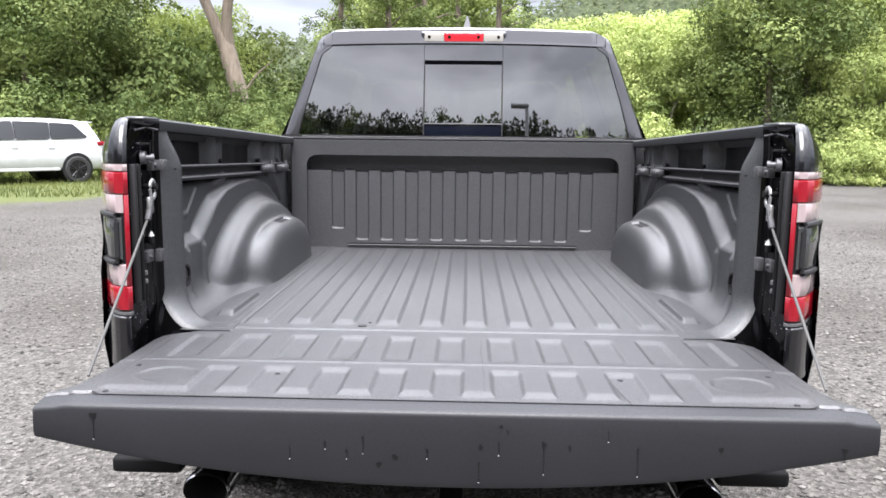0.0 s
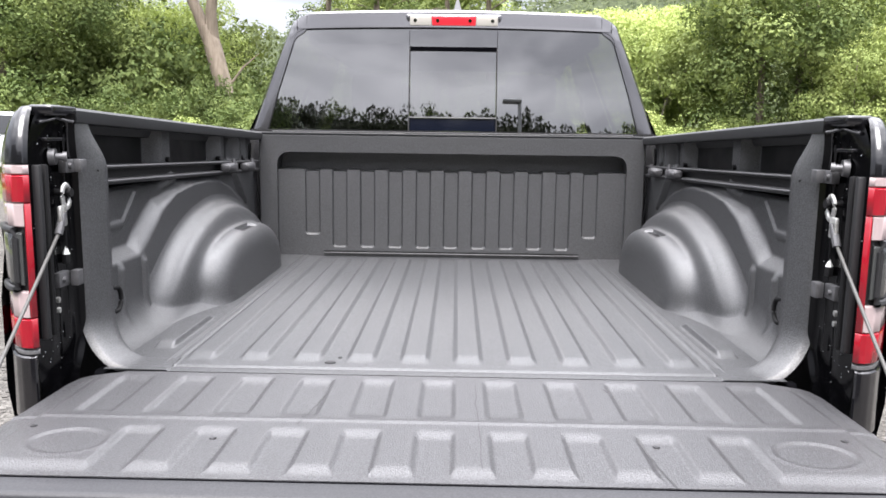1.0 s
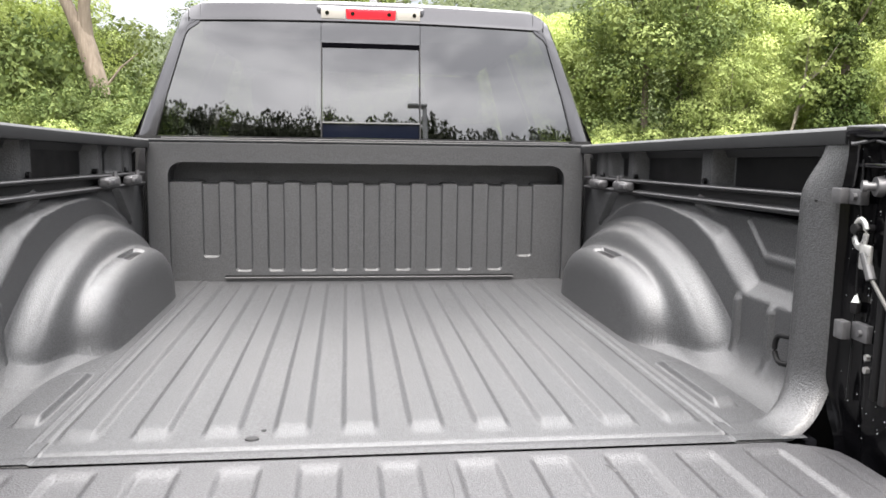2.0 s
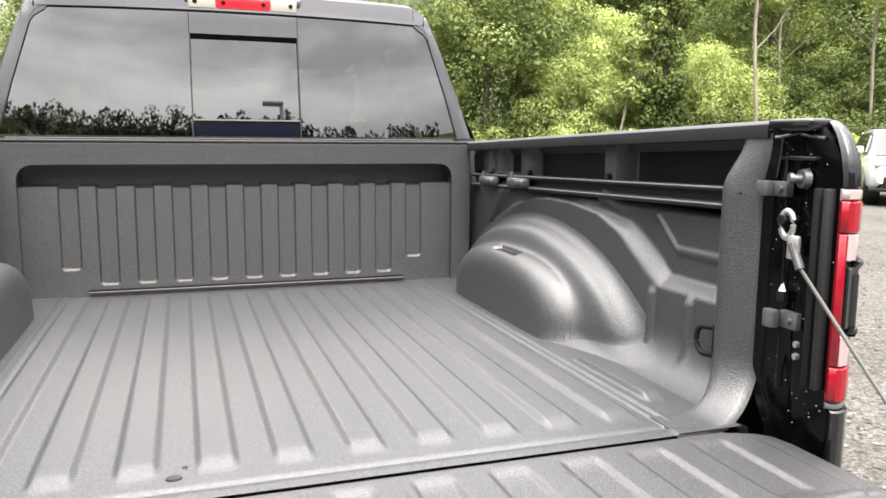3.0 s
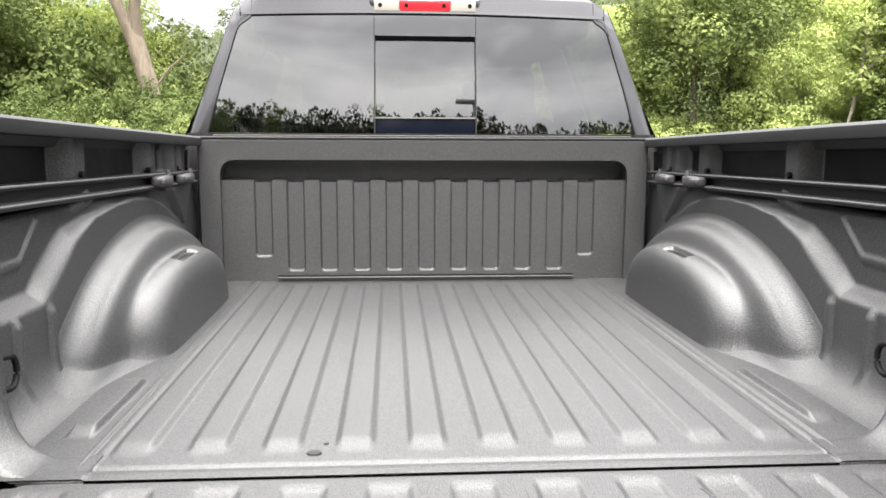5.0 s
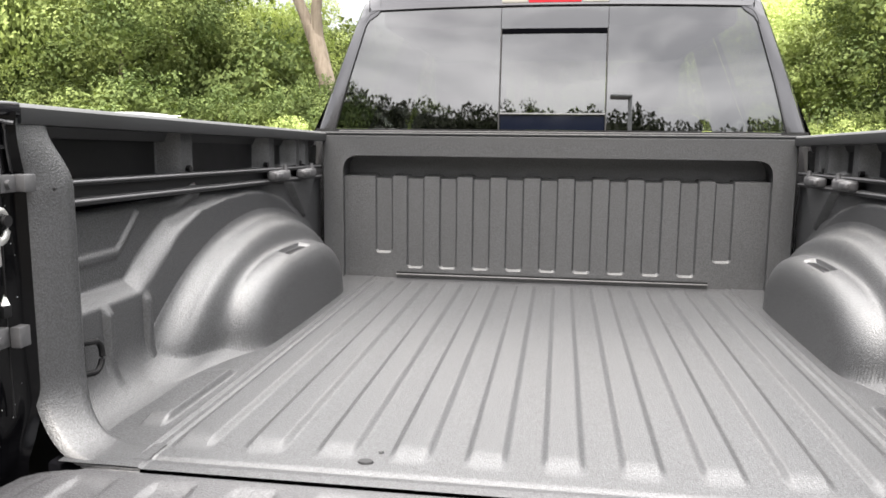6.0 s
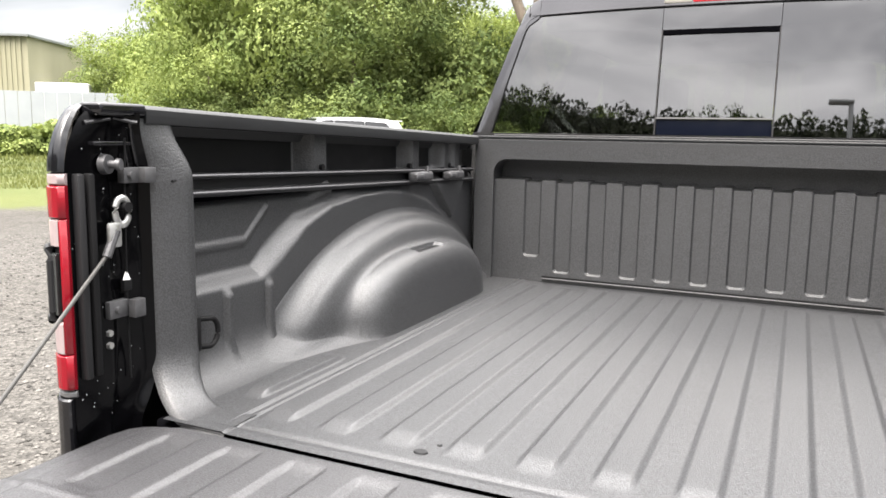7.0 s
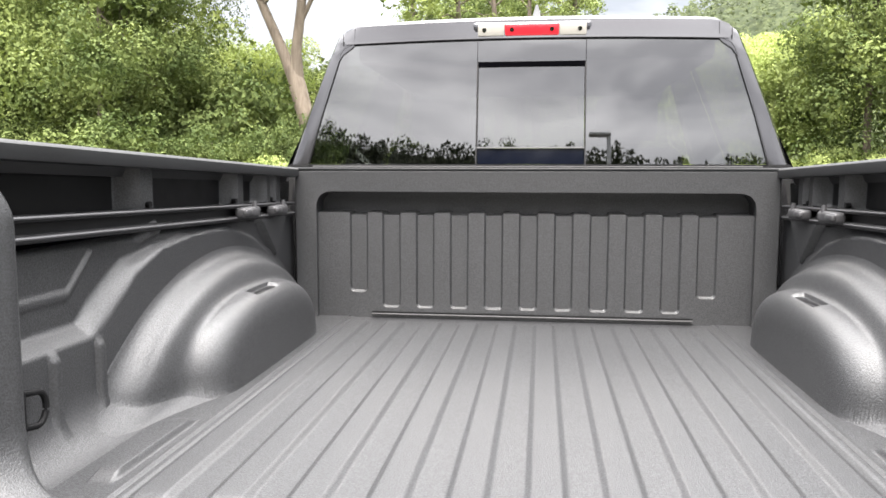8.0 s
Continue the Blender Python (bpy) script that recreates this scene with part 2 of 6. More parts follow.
GROUND = Mat("gravel_and_grass", rough=0.9, spec=0.2)
GRAVEL = Mat("crushed_grey_gravel", rough=0.85, spec=0.3)
GRAVEL.color(GRAVEL.ramp(GRAVEL.island(), (0.0, (0.036, 0.034, 0.0312)), (0.5, (0.069, 0.0655, 0.0605)), (1.0, (0.138, 0.131, 0.121))))
GRAVEL.bump(GRAVEL.noise(90, 3), 0.4, 0.004)
ax = GROUND.n.new("ShaderNodeSeparateXYZ")
GROUND.l.new(GROUND.c.outputs["Object"], ax.inputs[0])


def calc(op, a, b):
    k = GROUND.n.new("ShaderNodeMath")
    k.operation = op
    for s, v in zip(k.inputs, (a, b)):
        if isinstance(v, (int, float)):
            s.default_value = v
        else:
            GROUND.l.new(v, s)
    return k.outputs[0]


gx, gy = ax.outputs[0], ax.outputs[1]
left_edge = calc("ADD", calc("MULTIPLY", calc("ADD", gx, 9.0), -1.0), calc("MULTIPLY", calc("SUBTRACT", gy, 13.0), 0.45))
far_edge = calc("SUBTRACT", calc("SUBTRACT", gy, 27.0), calc("MULTIPLY", gx, 0.4))
wander = calc("MULTIPLY", calc("SUBTRACT", GROUND.noise(0.45, 6), 0.5), 5.0)
verge = GROUND.ramp(calc("ADD", calc("MAXIMUM", left_edge, far_edge), wander), (0.0, (0,)), (0.9, (1,)))
stone = GROUND.cells(55, "F1", "Color")
stone_tone = GROUND.ramp(stone, (0.0, (0.036, 0.034, 0.0312)), (0.5, (0.069, 0.0655, 0.0605)), (1.0, (0.135, 0.128, 0.118)))
damp = GROUND.ramp(GROUND.noise(0.35, 6), (0.30, (0.62, 0.60, 0.57)), (0.55, (1, 1, 1)))
coarse = GROUND.ramp(GROUND.noise(14, 4, rough=0.75), (0.35, (0.76, 0.755, 0.75)), (0.65, (1.15, 1.15, 1.14)))
gravel_tone = GROUND.mix(1.0, GROUND.mix(1.0, stone_tone, damp, "MULTIPLY"), coarse, "MULTIPLY")
grass_tone = GROUND.mix(GROUND.noise(0.5, 6), (0.05, 0.070, 0.020), (0.100, 0.106, 0.038))
GROUND.color(GROUND.mix(verge, gravel_tone, grass_tone))
GROUND.bump(GROUND.cells(55), 0.8, 0.02).bump(GROUND.noise(4, 5), 0.4, 0.03)

# ---- building helpers ----


def part(name, bm, material, parent=None, label="", smooth=True, sharp=35):
    """Links a bmesh as one mesh object under a thing or a part."""
    me = bpy.data.meshes.new(name)
    bmesh.ops.recalc_face_normals(bm, faces=bm.faces)
    if smooth:
        for f in bm.faces:
            f.smooth = True
        for e in bm.edges:
            if len(e.link_faces) == 2 and e.calc_face_angle(0) > radians(sharp):
                e.smooth = False
    bm.to_mesh(me)
    bm.free()
    me.materials.append(material.m if isinstance(material, Mat) else material)
    ob = new(name, me)
    if parent is not None:
        ob.parent = parent
    if label:
        ob["label"] = label
    return ob


def thing(name, label, category, at=(0, 0, 0), group="", kind="", turn=0):
    ob = new(name)
    ob.matrix_basis = pose(*at, 0, 0, turn)
    ob.empty_display_size = 0.2
    return tagged(ob, label, category, group, kind)


def box(bm, lo, hi, bevel=0.0, seg=2):
    """A box between two corners, with rounded edges."""
    c = [(a + b) / 2 for a, b in zip(lo, hi)]
    s = [abs(b - a) for a, b in zip(lo, hi)]
    r = bmesh.ops.create_cube(bm, size=1.0, matrix=Matrix.Translation(c) @ Matrix.Diagonal((*s, 1)))
    if bevel:
        es = list({e for v in r["verts"] for e in v.link_edges})
        bmesh.ops.bevel(bm, geom=es, offset=bevel, segments=seg, affect="EDGES", profile=0.5)
    return bm


def rod(bm, a, b, r0, r1=None, seg=14, cap=True):
    """A round bar from a to b."""
    a, b = Vector(a), Vector(b)
    d = b - a
    m = Matrix.Translation((a + b) / 2) @ d.to_track_quat("Z", "Y").to_matrix().to_4x4()
    bmesh.ops.create_cone(bm, cap_ends=cap, segments=seg, radius1=r0, radius2=r0 if r1 is None else r1, depth=d.length, matrix=m)
    return bm


def tube(bm, pts, radii, seg=10, cap=True):
    """A round tube along points."""
    pts = [Vector(p) for p in pts]
    if isinstance(radii, (int, float)):
        radii = [radii] * len(pts)
    rings = []
    for i, p in enumerate(pts):
        d = (pts[min(i + 1, len(pts) - 1)] - pts[max(i - 1, 0)]).normalized()
        side = d.cross(Vector((0, 0, 1)))
        if side.length < 0.2:
            side = d.cross(Vector((0, 1, 0)))
        side.normalize()
        up = side.cross(d)
        rings.append([bm.verts.new(p + radii[i] * (math.cos(a) * side + math.sin(a) * up)) for a in (2 * math.pi * k / seg for k in range(seg))])
    for r, q in zip(rings, rings[1:]):
        for k in range(seg):
            bm.faces.new((r[k], r[(k + 1) % seg], q[(k + 1) % seg], q[k]))
    if cap:
        bm.faces.new(rings[0])
        bm.faces.new(rings[-1])
    return bm


def sheet(us, vs, f, bm=None):
    """A surface f(u, v) over two runs of values."""
    bm = bm or bmesh.new()
    vv = [[bm.verts.new(f(u, v)) for v in vs] for u in us]
    for i in range(len(us) - 1):
        for j in range(len(vs) - 1):
            bm.faces.new((vv[i][j], vv[i + 1][j], vv[i + 1][j + 1], vv[i][j + 1]))
    return bm


def prism(bm, outline, m, depth):
    """A flat outline (x, y), thickened by depth along the third axis, placed by m."""
    lo = [bm.verts.new(m @ Vector((x, y, 0))) for x, y in outline]
    hi = [bm.verts.new(m @ Vector((x, y, depth))) for x, y in outline]
    bm.faces.new(lo)
    bm.faces.new(hi)
    for i in range(len(lo)):
        j = (i + 1) % len(lo)
        bm.faces.new((lo[i], lo[j], hi[j], hi[i]))
    return bm


def rounded(pts, r, seg=5):
    """An outline with its corners rounded by r."""
    out = []
    n = len(pts)
    for i in range(n):
        p, a, b = Vector(pts[i]), Vector(pts[i - 1]), Vector(pts[(i + 1) % n])
        da, db = (a - p), (b - p)
        k = min(r, da.length * 0.45, db.length * 0.45)
        s, e = p + da.normalized() * k, p + db.normalized() * k
        for t in range(seg + 1):
            t /= seg
            out.append(((1 - t) ** 2 * s + 2 * t * (1 - t) * p + t * t * e)[:])
    return out


def ease(a, b, x):
    t = min(1.0, max(0.0, (x - a) / (b - a)))
    return t * t * (3 - 2 * t)


def along(table, x):
    return float(np.interp(x, [p[0] for p in table], [p[1] for p in table]))


def span(a, b, n):
    return [a + (b - a) * i / (n - 1) for i in range(n)]


def mirrored(ob):
    """The same part on the other side of the truck."""
    me = ob.data.copy()
    for v in me.vertices:
        v.co.x = -v.co.x
    me.flip_normals()
    o = new(ob.name.split(".")[0], me)
    o.parent = ob.parent
    if "label" in ob.keys():
        o["label"] = ob["label"]
    return o


# ---- ground ----
def ground_height(x, y):
    rise = 0.10 * ease(9.0, 13.0, -x + 0.45 * (y - 13.0)) if x < 0 else 0.0
    return rise + 0.35 * ease(30, 60, y)


rings = sorted({round(v, 2) for v in span(-40, 70, 111)} | {-900, -500, -250, -120, -80, -60, 90, 120, 200, 400, 900})
bm = sheet(rings, rings, lambda x, y: (x, y, ground_height(x, y)))
ground = part("ground", bm, GROUND)
tagged(ground, "pale crushed gravel yard running into rough grass", "ground", kind="structure")

# loose stones beside and behind the truck
rng = np.random.default_rng(4)
base_v = np.array([(1, 0, 0), (-1, 0, 0), (0, 1, 0), (0, -1, 0), (0, 0, 0.8), (0, 0, -0.6)])
base_f = np.array([(0, 2, 4), (2, 1, 4), (1, 3, 4), (3, 0, 4), (2, 0, 5), (1, 2, 5), (3, 1, 5), (0, 3, 5)])


def stones(count, x0, x1, y0, y1, lo, hi):
    p = np.column_stack([x0 + (x1 - x0) * rng.random(count) ** 1.5, y0 + (y1 - y0) * rng.random(count) ** 1.4, np.zeros(count)])
    size = rng.uniform(lo, hi, count)[:, None, None]
    v = base_v[None] * size * rng.uniform(0.65, 1.25, (count, 6, 3))
    a = rng.uniform(0, 6.3, count)
    c, s = np.cos(a)[:, None], np.sin(a)[:, None]
    v = np.stack([v[..., 0] * c - v[..., 1] * s, v[..., 0] * s + v[..., 1] * c, v[..., 2] * 0.75], -1)
    v += p[:, None, :] + np.array([0, 0, 1.0]) * size * 0.25
    f = base_f[None] + 6 * np.arange(count)[:, None, None]
    return v.reshape(-1, 3), f.reshape(-1, 3)


def mesh_object(name, v, f, material):
    me = bpy.data.meshes.new(name)
    me.from_pydata(v.tolist(), [], f.tolist())
    me.materials.append(material.m if isinstance(material, Mat) else material)
    return new(name, me)


chunks = [stones(13500, -0.7, -9.0, -1.2, 11.0, 0.008, 0.021), stones(12000, 0.7, 9.0, -1.2, 11.0, 0.008, 0.021), stones(7000, -1.6, 1.6, -1.4, 0.6, 0.008, 0.02)]
off, vs_all, fs_all = 0, [], []
for v, f in chunks:
    vs_all.append(v)
    fs_all.append(f + off)
    off += len(v)
gravel = mesh_object("gravel", np.concatenate(vs_all), np.concatenate(fs_all), GRAVEL)
tagged(gravel, "loose grey crushed stones lying on the yard", "gravel", kind="stuff")

# ---- pickup truck ----
FLOOR = 0.872
truck = thing("pickup_truck", "black crew-cab pickup truck with its tailgate down, empty grey-lined bed", "pickup truck")


def rail_top(y):
    return 1.461 - 0.0285 * max(0.0, y)


# bed floor: ten raised ribs, a seam and a short pad each side
def floor_z(x, y):
    z = FLOOR
    lengthwise = ease(0.085, 0.150, y) * (1 - ease(1.60, 1.645, y))
    k = max(-5, min(4, round((x + 0.0065) / 0.1285 - 0.5)))
    d = abs(x - (-0.0065 + 0.1285 * (k + 0.5)))
    z += 0.0084 * (1 - ease(0.0225, 0.0395, d)) * lengthwise
    a = abs(x)
    z += 0.003 * ease(0.622, 0.630, a) + 0.0025 * (1 - ease(0.001, 0.005, abs(a - 0.651))) * ease(0.05, 0.07, y)
    z -= 0.003 * (1 - ease(0.001, 0.004, abs(a - 0.6435))) * ease(0.07, 0.10, y)
    z += 0.013 * (1 - ease(0.017, 0.028, abs(a - 0.700))) * ease(0.165, 0.215, y) * (1 - ease(0.475, 0.515, y))
    z -= 0.0025 * (1 - ease(0.003, 0.007, abs(y - 0.040))) * (1 - ease(0.66, 0.68, a))
    return z


xs = sorted({round(s * v, 4) for v in [0.0024 * i for i in range(322)] for s in (1, -1)})
ys = [0.0, 0.02, 0.032, 0.036, 0.040, 0.044, 0.048, 0.06] + span(0.075, 0.16, 15) + [0.165] + span(0.17, 0.215, 7) + [0.3, 0.46, 0.475, 0.485, 0.495, 0.505, 0.515, 0.53] + span(0.6, 1.6, 11) + [1.61, 1.62, 1.63, 1.64, 1.65, 1.68, 1.72]
bm = sheet(xs, ys, lambda x, y: (x, y, floor_z(x, y)))
bed_floor = part("bed_floor", bm, LINER, truck, "ribbed floor with sprayed grey lining")
bm = bmesh.new()
bmesh.ops.create_cone(bm, cap_ends=True, segments=20, radius1=0.014, radius2=0.012, depth=0.004, matrix=pose(-0.269, 0.087, FLOOR + 0.001) @ Matrix.Diagonal((1, 0.75, 1, 1)))
plug = part("drain_plug", bm, TRIM, bed_floor, "black rubber drain plug")
bm = rod(bmesh.new(), (-0.252, 0.128, FLOOR), (-0.252, 0.128, FLOOR + 0.004), 0.005, 0.004)
part("rivet", bm, LINER, bed_floor)
bm = sheet(xs[::10] + [xs[-1]], [0, 1, 2], lambda x, k: (x, (0.0, 0.006, 0.012)[k], (FLOOR - 0.002, FLOOR - 0.006, FLOOR - 0.08)[k]))
part("floor_edge", bm, JAMB, bed_floor, "black folded rear edge of the floor")


# front wall of the bed: frame with rounded opening, pressed panel with eleven channels
def channel(x, z):
    """How far inside a pressed channel a point lies: 1 inside, 0 outside, with round lower corners."""
    a = abs(x)
    dx, foot = (abs(a - 0.607), 0.966) if a > 0.55 else (abs(x - 0.122 * round(x / 0.122)), 0.911)
    r = 0.016
    qx, qz = dx - (0.0325 - r), foot + r - z
    sd = math.hypot(max(qx, 0), max(qz, 0)) + min(max(qx, qz), 0) - r
    return 1 - ease(-0.0055, 0.0015, sd)


def panel_y(x, z):
    c = channel(x, z)
    lip = 1.252 - 0.008 * c
    if z > lip:
        e = ease(lip, lip + 0.004, z)
        return (1.702 + 0.0105 * c) * (1 - e) + 1.776 * e
    return 1.702 + 0.0105 * c


xs = span(-0.80, 0.80, 961)
zs = [0.85, 0.89] + span(0.902, 0.932, 16) + [0.94, 0.95] + span(0.958, 0.987, 16) + [0.99, 0.997, 1.005] + [1.05, 1.12, 1.19, 1.235, 1.2415, 1.244, 1.246, 1.2485, 1.252, 1.254, 1.257, 1.30, 1.36]
bulkhead = part("front_wall", sheet(xs, zs, lambda x, z: (x, panel_y(x, z), z)), LINER, truck, "pressed front wall of the bed with vertical channels")
hole = rounded([(-0.757, 0.80), (0.757, 0.80), (0.757, 1.328), (-0.757, 1.328)], 0.06, 10)
outer = [(-0.835, 0.80), (0.835, 0.80), (0.835, 1.404), (-0.835, 1.404)]
bm = bmesh.new()
seq = 360


def ring_point(loop, i):
    """A point at an even share of the way round an outline, by angle from its middle."""
    a = 2 * math.pi * i / seq
    d = Vector((math.cos(a) * 1.0, math.sin(a) * 0.40))
    c = Vector((0, 1.08))
    best = None
    for p, q in zip(loop, loop[1:] + loop[:1]):
        p, q = Vector(p) - c, Vector(q) - c
        e = q - p
        det = d.x * -e.y + d.y * e.x
        if abs(det) < 1e-9:
            continue
        t = (p.x * -e.y + p.y * e.x) / det
        u = (d.x * p.y - d.y * p.x) / det
        if t > 0 and -1e-6 <= u <= 1 + 1e-6:
            best = t if best is None else max(best, t)
    return c + d * best


rows = []
for loop, y in ((outer, 1.715), (outer, 1.688), (None, 1.676), (hole, 1.680), (hole, 1.690), (hole, 1.779)):
    row = []
    for i in range(seq):
        if loop is None:
            p = ring_point(outer, i).lerp(ring_point(hole, i), 0.07)
        else:
            p = ring_point(loop, i)
        row.append(bm.verts.new((p.x, y, p.y)))
    rows.append(row)
for r, q in zip(rows, rows[1:]):
    for i in range(seq):
        bm.faces.new((r[i], r[(i + 1) % seq], q[(i + 1) % seq], q[i]))
part("front_wall_frame", bm, LINER, bulkhead)
bm = bmesh.new()
box(bm, (-0.559, 1.688, 0.886), (0.565, 1.703, 0.890), 0.0015)
part("lower_lip", bm, BRIGHT, bulkhead, "pale worn lip along the foot of the front wall")
bm = box(bmesh.new(), (-0.559, 1.694, 0.8915), (0.565, 1.7025, 0.896), 0.001)
part("seam", bm, RUBBER, bulkhead)
bm = box(bmesh.new(), (-0.84, 1.678, 1.404), (0.84, 1.745, 1.4125), 0.003)
part("top_cap", bm, CAP, bulkhead)


# side wall of the bed (one side; the other is its mirror)
def ledge(y):
    return along(((0.0, 1.086), (0.40, 1.086), (0.50, 1.145), (0.58, 1.192), (0.70, 1.224), (0.85, 1.240), (1.00, 1.245), (1.14, 1.235), (1.30, 1.195), (1.40, 1.15), (1.487, 1.10), (1.60, 1.02), (1.72, 0.95)), y)


def wall_x(y, z):
    if z < FLOOR + 0.105:
        k = (z - FLOOR) / 0.105
        rib = max(1 - ease(0.008, 0.016, abs(y - 0.277)), 1 - ease(0.008, 0.016, abs(y - 0.425)))
        return 0.738 + 0.105 * math.sqrt(max(0.0, 1 - (1 - k) ** 2)) - 0.011 * rib * ease(0.25, 1.0, k)
    x = 0.843
    half = along(((0, 0.018), (0.40, 0.020), (0.45, 0.034), (0.54, 0.030), (0.62, 0.016), (0.70, 0.008), (1.7, 0.007)), y)
    x += (0.036 - 0.022 * ease(0.54, 0.76, y)) * ease(ledge(y) - half, ledge(y) + half, z)
    deep = ease(1.24, 1.31, z)
    for a, b in ((0.645, 0.715), (1.195, 1.262), (1.44, 1.50), (1.53, 1.60)):
        deep *= 1 - ease(a - 0.02, a + 0.015, y) * (1 - ease(b - 0.015, b + 0.03, y))
    x += 0.048 * deep
    lump = ease(0.635, 0.655, y) * (1 - ease(0.705, 0.735, y)) * ease(ledge(y) + 0.02, ledge(y) + 0.04, z) * (1 - ease(1.26, 1.30, z))
    x -= 0.016 * lump
    edge = 1.107 + (1.28 * (y - 1.487) if y > 1.487 else 0.93 * (1.487 - y))
    tongue = ease(1.33, 1.345, y) * (1 - ease(1.595, 1.61, y)) * ease(edge - 0.004, edge + 0.012, z) * (1 - ease(1.262, 1.30, z))
    x -= 0.020 * tongue
    if y < 0.47:
        line = 1.16 if y < 0.38 else 1.16 + 0.86 * (y - 0.38)
        x -= 0.006 * (1 - ease(0.004, 0.015, abs(z - line)))
        for c in (0.277, 0.425):
            x -= 0.011 * (1 - ease(0.008, 0.016, abs(y - c))) * (1 - ease(1.050, 1.075, z))
    return x


ys = span(0.06, 0.62, 110) + span(0.63, 1.72, 120)
zs = [FLOOR + 0.105 * (1 - math.cos(a)) for a in span(0.02, math.pi / 2, 12)] + span(0.985, 1.45, 94)
bm = sheet(ys, zs, lambda y, z: (wall_x(y, z), y, min(z, rail_top(y) - 0.004)))
wall = part("side_wall", bm, LINER, truck, "grey-lined inner side wall of the bed")

# bare black paint past the spray's edge in rail pockets, their shade painted in
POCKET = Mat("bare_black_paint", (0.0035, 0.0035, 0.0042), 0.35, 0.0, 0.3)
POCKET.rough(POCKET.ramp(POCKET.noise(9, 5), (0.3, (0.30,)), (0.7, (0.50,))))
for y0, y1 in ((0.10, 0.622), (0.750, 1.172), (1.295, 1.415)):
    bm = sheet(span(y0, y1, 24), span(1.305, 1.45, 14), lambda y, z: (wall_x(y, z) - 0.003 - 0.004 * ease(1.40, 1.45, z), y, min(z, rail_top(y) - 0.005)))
    part("rail_pocket", bm, POCKET, wall, "bare black paint under the rail, darkened for the rail's shade")

# wheelhouse: an inner hump, a valley and an outer arch
HUMP = ((0.6765, 0.0, 0.0), (0.6765, 0.0, 0.0), (0.6765, 0.10, 0.040), (0.677, 0.20, 0.085), (0.6775, 0.28, 0.120), (0.680, 0.326, 0.147), (0.686, 0.360, 0.170), (0.697, 0.387, 0.189), (0.713, 0.408, 0.202), (0.731, 0.424, 0.208),
        (0.745, 0.436, 0.209), (0.754, 0.450, 0.2105), (0.762, 0.470, 0.215), (0.769, 0.500, 0.228), (0.776, 0.532, 0.247), (0.784, 0.560, 0.263), (0.794, 0.582, 0.274), (0.806, 0.598, 0.281), (0.818, 0.610, 0.286), (0.830, 0.622, 0.292), (0.839, 0.635, 0.303), (0.845, 0.648, 0.322), (0.849, 0.660, 0.345), (0.851, 0.665, 0.360), (0.851, 0.665, 0.362))


def hump_row(k):
    """Place across the bed, half-length and height of one rising row, smoothly between the rows of HUMP."""
    i = min(int(k), len(HUMP) - 2)
    t = k - i
    p0, p1, p2, p3 = (HUMP[min(max(i + o, 0), len(HUMP) - 1)] for o in (-1, 0, 1, 2))
    return [(p0[j] * (1 - t) ** 3 + p1[j] * (3 * t ** 3 - 6 * t * t + 4) + p2[j] * (-3 * t ** 3 + 3 * t * t + 3 * t + 1) + p3[j] * t ** 3) / 6 for j in range(3)]


def cove(x):
    """Height of the round fillet between floor and side wall."""
    k = min(1.0, max(0.0, (x - 0.738) / 0.105))
    return 0.105 * (1 - math.sqrt(max(0.0, 1 - k * k)))


def soft_max(a, b, r):
    k = max(0.0, r - abs(a - b)) / r
    return max(a, b) + 0.25 * k * k * r


def hump(k, y):
    x, ly, lz = hump_row(k)
    p = 2.6 - 0.70 * ease(0.740, 0.800, x)
    d = abs(y - 1.062) / max(ly, 1e-4)
    rise = lz * (1 - d ** p) ** (1 / p) if d < 1 else -0.6 * (d - 1) * ly
    flare = 0.018 + 0.10 * ease(0.690, 0.775, x)
    z = FLOOR + soft_max(rise, min(cove(x), 0.088), flare) - 0.0015
    # a slot sunk into the top
    z -= 0.013 * (1 - ease(0.070, 0.095, abs(y - 1.060))) * (1 - ease(0.013, 0.019, abs(x - 0.731))) * ease(1.0, 1.04, z)
    return (x, y, z)


bm = sheet(span(0, len(HUMP) - 3, 150), span(0.30, 1.70, 260), hump)
wheelhouse = part("wheelhouse", bm, LINER, truck, "rounded wheel housing bulging into the bed", sharp=60)
# black block laid in the shallow slot in place of its shade
bm = box(bmesh.new(), (0.719, 0.985, 1.050), (0.743, 1.135, 1.0695), 0.004)
part("slot_well", bm, POCKET, wheelhouse, "black fill for the shade in the housing's sunk slot")
# cargo track with its two cleats
bm = bmesh.new()


def track_z(y):
    return 1.327 - 0.0235 * y


prof = [(0.872, 0.004), (0.845, 0.004), (0.838, 0.001), (0.838, -0.007), (0.846, -0.009), (0.858, -0.009), (0.858, -0.030), (0.842, -0.030), (0.836, -0.033), (0.836, -0.043), (0.842, -0.046), (0.872, -0.046)]
sheet([0.10, 1.672], list(range(len(prof))), lambda y, i: (prof[i][0], y, track_z(y) + prof[i][1]), bm)
track = part("cargo_track", bm, TRIM, truck, "dark metal tie-down track along the bed side", sharp=20)
# black strip for the shade inside the track
bm = box(bmesh.new(), (0.8585, 0.12, 1.265), (0.8600, 1.66, 1.30))
part("track_slot", bm, SLOT, track)
for o in (0.0, -0.036):
    bm = bmesh.new()
    tube(bm, [(0.8365, 0.10, track_z(0.10) + o), (0.8365, 1.672, track_z(1.672) + o)], 0.0032, 6)
    part("track_edge", bm, ALU, track, "bright worn edge of the track")
cleats = []
